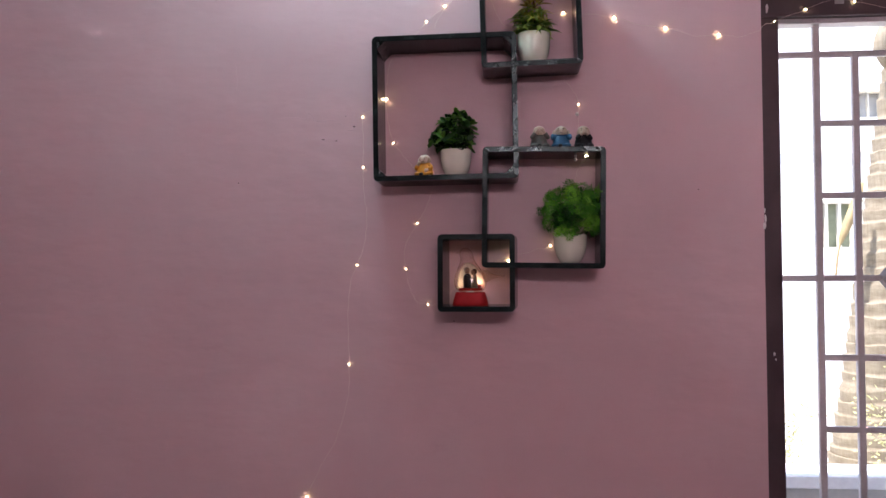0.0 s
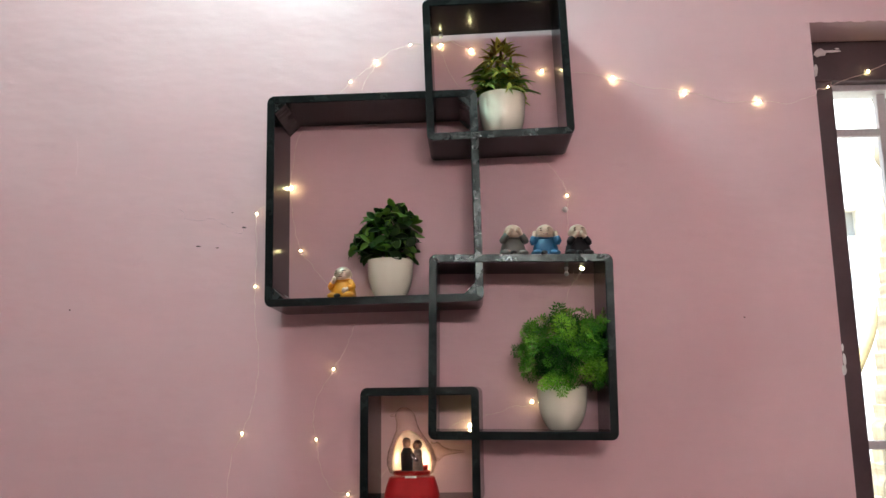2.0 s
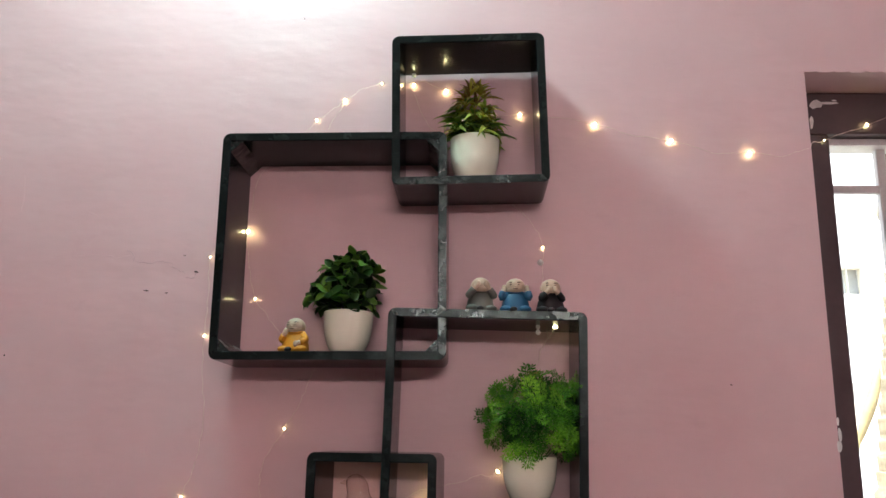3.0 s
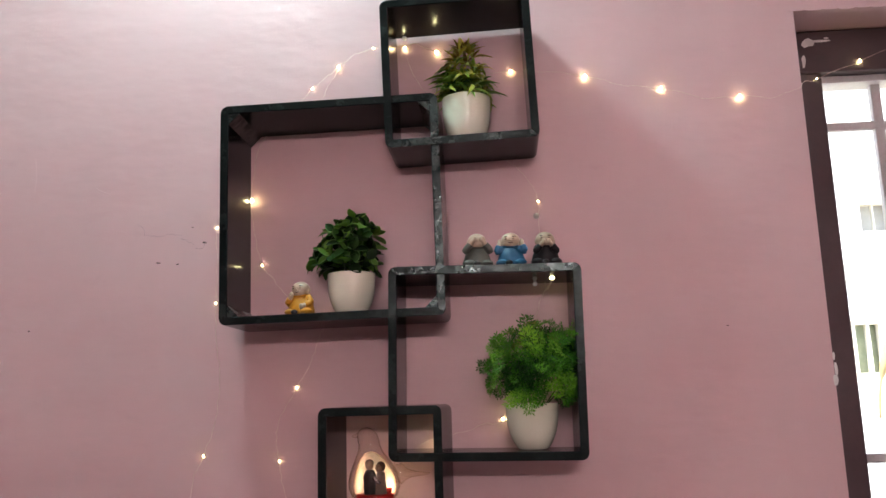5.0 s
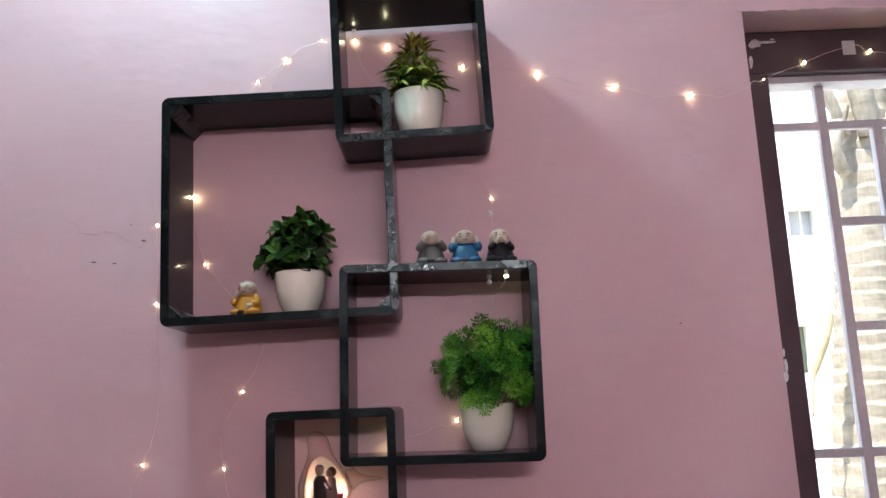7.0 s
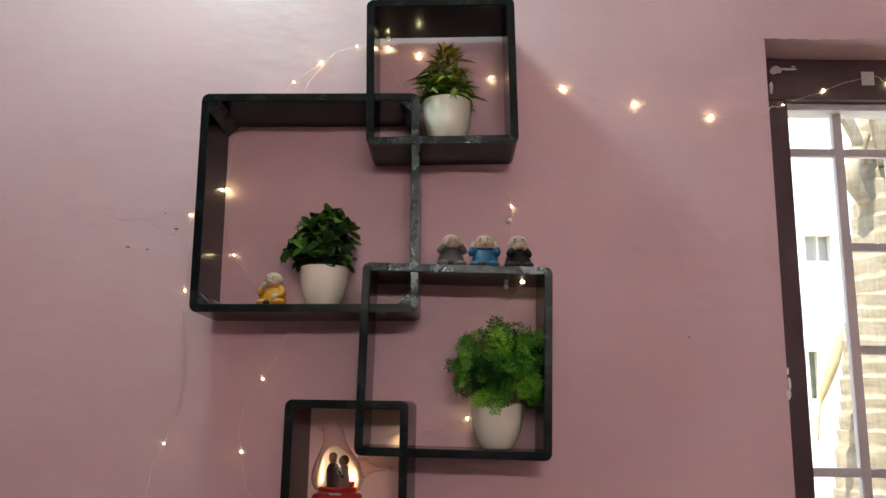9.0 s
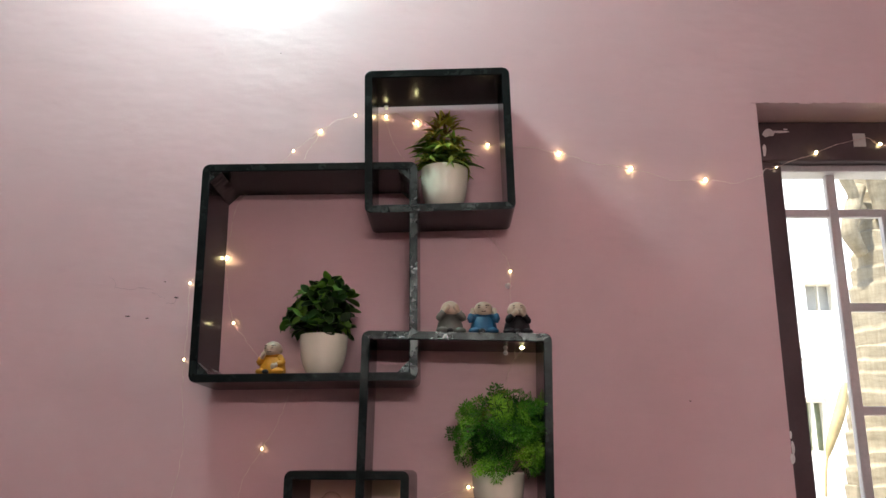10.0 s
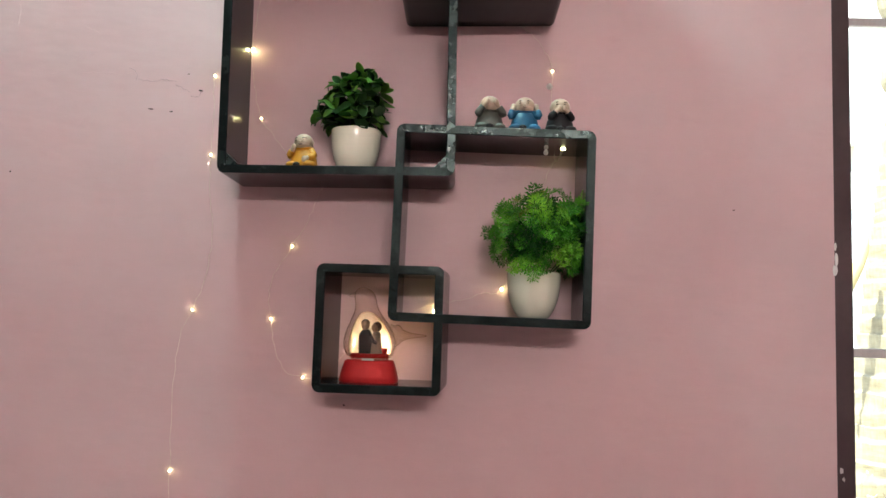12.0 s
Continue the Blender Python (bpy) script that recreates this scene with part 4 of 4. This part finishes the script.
# ---- lamps of the room ----
wall_lamp = thing("wall_lamp", "round white bulb in a plastic holder above the shelves", "lamp", "", (-0.03, 0, 2.80))
part("back_plate", lathe([(0, 0), (0.045, 0), (0.045, 0.012), (0.040, 0.018), (0, 0.018)], 28), M_FITTING, wall_lamp, at=pose(0, 0, 0.06, 90))
part("arm", tube(spline([(0, -0.015, 0.06), (0, -0.15, 0.08), (0, -0.33, 0.075), (0, -0.36, 0.05)], 6), 0.010, 10), M_FITTING, wall_lamp, smooth=True)
part("holder", lathe([(0, 0.055), (0.018, 0.055), (0.020, 0.03), (0.020, 0.012), (0, 0.012)], 24), M_FITTING, wall_lamp, at=pose(0, -0.36, 0.0))
part("bulb", lathe([(0.014, 0.018), (0.022, 0.008), (0.046, -0.010), (0.060, -0.034), (0.064, -0.058), (0.058, -0.084), (0.040, -0.108), (0.018, -0.120), (0, -0.122)], 28), M_BULB, wall_lamp, "lit cool white bulb", smooth=True, at=pose(0, -0.36, 0.0))
tube_lamp = thing("tube_light", "long lit tube light on the opposite wall", "lamp", "", (0.72, Y0, 2.17))
part("housing", box(-0.62, 0.62, 0, 0.045, -0.005, 0.045, bevel=0.004), M_FITTING, tube_lamp)
part("tube", tube([Vector((-0.585, 0.065, 0.0)), Vector((0.585, 0.065, 0.0))], 0.014, 14), M_TUBE, tube_lamp, "lit white tube", smooth=True)
for s in (-1, 1):
    part("end_cap", box(s * 0.60 - 0.015, s * 0.60 + 0.015, 0.03, 0.085, -0.02, 0.02, bevel=0.004), M_FITTING, tube_lamp)

# ---- outside ----
bm = box(-600, 600, -600, 900, -0.35, -0.02)
tagged(part("ground", bm, M_SOIL), "dry pale earth ground outside the house", "ground", kind="structure")
parapet = tagged(new("parapet_wall"), "low white rendered parapet wall outside the window", "wall", kind="structure")
part("parapet_body", box(-3, 9, 0.98, 1.10, -0.02, 0.455), M_CONCRETE, parapet)
part("coping", box(-3, 9, 0.93, 1.15, 0.455, 0.505, bevel=0.006), M_OUTWALL, parapet)

# house across the yard
HY = 7.0
house = thing("neighbour_house", "white rendered neighbouring house across the yard", "house", "", (0, HY, 0))
hb = bmesh.new()
HW = [(3.72, 4.28, 1.55, 2.11), (4.18, 4.48, 3.01, 3.31), (5.05, 6.00, 1.755, 2.13), (7.2, 8.6, 1.3, 2.4), (0.6, 1.9, 1.3, 2.4)]
xs = sorted({-9.0, 14.0, *(q for w in HW for q in w[:2])})
zs = sorted({-0.02, 6.4, *(q for w in HW for q in w[2:])})
for xa, xb in zip(xs, xs[1:]):
    for za, zb in zip(zs, zs[1:]):
        mx, mz = (xa + xb) / 2, (za + zb) / 2
        if not any(a < mx < b and c < mz < d for a, b, c, d in HW):
            box(xa, xb, 0, 0.22, za, zb, bm=hb)
bmesh.ops.remove_doubles(hb, verts=hb.verts[:], dist=1e-5)
part("wall", hb, M_OUTWALL, house)
part("wall", box(-9, 14, 0.5, 6.0, -0.02, 6.35), M_OUTWALL, house)
part("roof", box(-9.4, 14.4, -0.35, 6.3, 6.4, 6.55, bevel=0.02), M_CONCRETE, house)
part("band", box(-9, 14, -0.03, 0.0, 2.62, 2.68), M_OUTTRIM, house)
for k, (a, b, c, d) in enumerate(HW):
    win = part("window", box(a, b, 0.16, 0.18, c, d), M_PANE if k != 1 else M_SHUTTER, house, "greenish glazed window" if k != 1 else "grey ventilator")
    e = 0.04 if k != 1 else 0.012
    for q in ((a, b, 0.04, 0.12, d - e, d), (a, b, 0.04, 0.12, c, c + e), (a, a + e, 0.04, 0.12, c + e, d - e), (b - e, b, 0.04, 0.12, c + e, d - e)):
        part("window_frame", box(*q), M_OUTTRIM, win)
    n = 3 if k == 0 else 1 if k == 1 else 6
    for i in range(1, n + 1):
        x = a + (b - a) * i / (n + 1)
        part("mullion", box(x - 0.4 * e, x + 0.4 * e, 0.05, 0.11, c + e, d - e), M_OUTTRIM, win)
part("rail", box(3.87, 4.11, -0.06, 0.0, 2.500, 2.530), M_SHUTTER, house, "thin dark rail on the wall")

# palm tree
palm = thing("palm_tree", "leaning coconut palm with a ringed pale trunk", "tree", "", (2.465, 2.80, -0.02))
bm = bmesh.new()
rnd = random.Random(31)
rings, steps, z = [], 28, 0.0
while z < 9.2:
    x = 0.120 * z + 0.002 * z * z
    r = 0.184 + 0.035 * math.exp(-z / 0.28) - 0.020 * min(z, 3.2)
    step = rnd.uniform(0.06, 0.12)
    tilt = rnd.uniform(-0.14, 0.14)
    for dz, k in ((0.0, 0.975), (step * 0.25, 0.988), (step * 0.86, 1.010), (step * 0.97, 1.014)):
        rings.append([bm.verts.new((x + r * k * (1 + 0.035 * noise.noise((7 * z, 2.5 * math.cos(a), 2.5 * math.sin(a)))) * math.cos(a), r * k * math.sin(a),
                                    z + dz + tilt * r * math.cos(a) + 0.010 * noise.noise((3 * math.cos(a) + z * 9, 3 * math.sin(a), z)))) for a in (2 * math.pi * i / steps for i in range(steps))])
    z += step
for a, b in zip(rings, rings[1:]):
    for i in range(steps):
        bm.faces.new((a[i], a[(i + 1) % steps], b[(i + 1) % steps], b[i]))
top = rings[-1]
bm.faces.new(top)
part("trunk", bm, M_BARK, palm, smooth=True)
bm = bmesh.new()
for k in range(18):
    a, lift = 2.39996 * k, rnd.uniform(-0.2, 0.9)
    way = Vector((math.cos(a), math.sin(a), 0))
    rib = spline([Vector((1.27, 0, 9.15)), Vector((1.27, 0, 9.15)) + way * 0.8 + Vector((0, 0, 0.7 * lift + 0.2)), Vector((1.27, 0, 9.15)) + way * 1.9 + Vector((0, 0, 0.5 * lift - 0.2)), Vector((1.27, 0, 9.15)) + way * 2.6 + Vector((0, 0, 0.2 * lift - 1.1))], 8)
    tube(rib, 0.018, 4, bm, taper=lambda t: 1 - 0.8 * t)
    side = way.cross(Vector((0, 0, 1)))
    for i in range(2, len(rib)):
        for s in (-1, 1):
            ln = 0.55 * math.sin(math.pi * (0.12 + 0.8 * i / len(rib)))
            q = rib[i]
            t2 = q + side * s * ln + way * 0.25 * ln + Vector((0, 0, -0.35 * ln))
            w = way * 0.02
            vs = [bm.verts.new(v) for v in (q - w, q + w, t2)]
            bm.faces.new(vs)
M_PALM = leafy("palm_frond_leaf", (0.05, 0.10, 0.03), (0.10, 0.16, 0.05), 0.5)
part("crown", bm, M_PALM, palm)
path = spline([Vector(q) for q in ((-0.035, -0.17, 1.84), (-0.085, -0.19, 1.70), (-0.160, -0.20, 1.53), (-0.190, -0.20, 1.42), (-0.205, -0.20, 1.29))], 6)
part("dry_leaf_strip", tube(path, 0.030, 6, taper=lambda t: 0.18 + 0.82 * max(0.0, math.sin(math.pi * (0.06 + 1.5 * t))) ** 0.8 if t < 0.6 else 0.22), M_FROND, palm, "dry hanging leaf base", smooth=True)
for pts, w in ((((0.34, -0.06, 2.46), (0.42, -0.08, 2.64), (0.50, -0.08, 2.84), (0.60, -0.08, 3.10), (0.74, -0.06, 3.45)), 0.085), (((0.21, -0.10, 2.74), (0.14, -0.14, 2.86), (0.08, -0.15, 3.02), (0.00, -0.15, 3.30)), 0.034),
               (((0.17, -0.10, 2.52), (0.11, -0.13, 2.63), (0.13, -0.13, 2.74), (0.20, -0.10, 2.90)), 0.045), (((0.29, -0.13, 2.72), (0.28, -0.16, 2.90), (0.25, -0.17, 3.10), (0.20, -0.17, 3.40)), 0.060)):
    bm = tube(spline([Vector(q) for q in pts], 6), w, 10, taper=lambda t: 0.45 + 0.55 * math.sin(math.pi * (0.15 + 0.6 * t)))
    for v in bm.verts:
        v.co += 0.012 * Vector((noise.noise(v.co * 14), noise.noise(v.co * 14 + Vector((5, 0, 0))), 0))
    part("leaf_sheath", bm, M_BARK, palm, "dry leaf sheath standing off the trunk", smooth=True)
bm = box(3.02, 3.42, 3.30, 3.62, -0.02, 1.10, bevel=0.02)
post = thing("gate_post", "pale weathered concrete post behind the palm", "post")
part("shaft", bm, M_CONCRETE, post)
part("cap", box(2.99, 3.45, 3.27, 3.65, 1.10, 1.15, bevel=0.012), M_CONCRETE, post)

# dry shrubs behind the parapet
def shrub(at, n, size, seed):
    rnd = random.Random(seed)
    s = thing("shrub", "low dry yellowish shrub behind the parapet", "shrub", "dry shrubs", at)
    bm, lf = bmesh.new(), bmesh.new()
    for k in range(9):
        a = 2.39996 * k
        tip = Vector((size * 0.7 * math.cos(a), size * 0.5 * math.sin(a), size * rnd.uniform(0.7, 1.2)))
        tube(spline([Vector((0, 0, 0)), tip * 0.5 + Vector((0, 0, 0.05)), tip], 4), 0.006, 4, bm, taper=lambda t: 1 - 0.7 * t)
        for i in range(n):
            c = tip * rnd.uniform(0.4, 1.05) + Vector((rnd.gauss(0, 0.05), rnd.gauss(0, 0.05), rnd.gauss(0, 0.05)))
            d = Vector((rnd.uniform(-1, 1), rnd.uniform(-1, 1), rnd.uniform(-0.3, 1))).normalized()
            e = d.orthogonal().normalized() * 0.006
            lf.faces.new([lf.verts.new(v) for v in (c, c + d * 0.012 + e, c + d * 0.026, c + d * 0.012 - e)])
    part("twigs", bm, M_BARK, s)
    tagged(part("foliage", lf, M_SHRUB, s), kind="stuff")
    return s


for k, (x, y, sz) in enumerate(((1.25, 1.75, 0.62), (1.55, 2.2, 0.55), (2.6, 2.1, 0.6), (0.8, 2.3, 0.6))):
    shrub((x, y, -0.02), 130, sz, 80 + k)
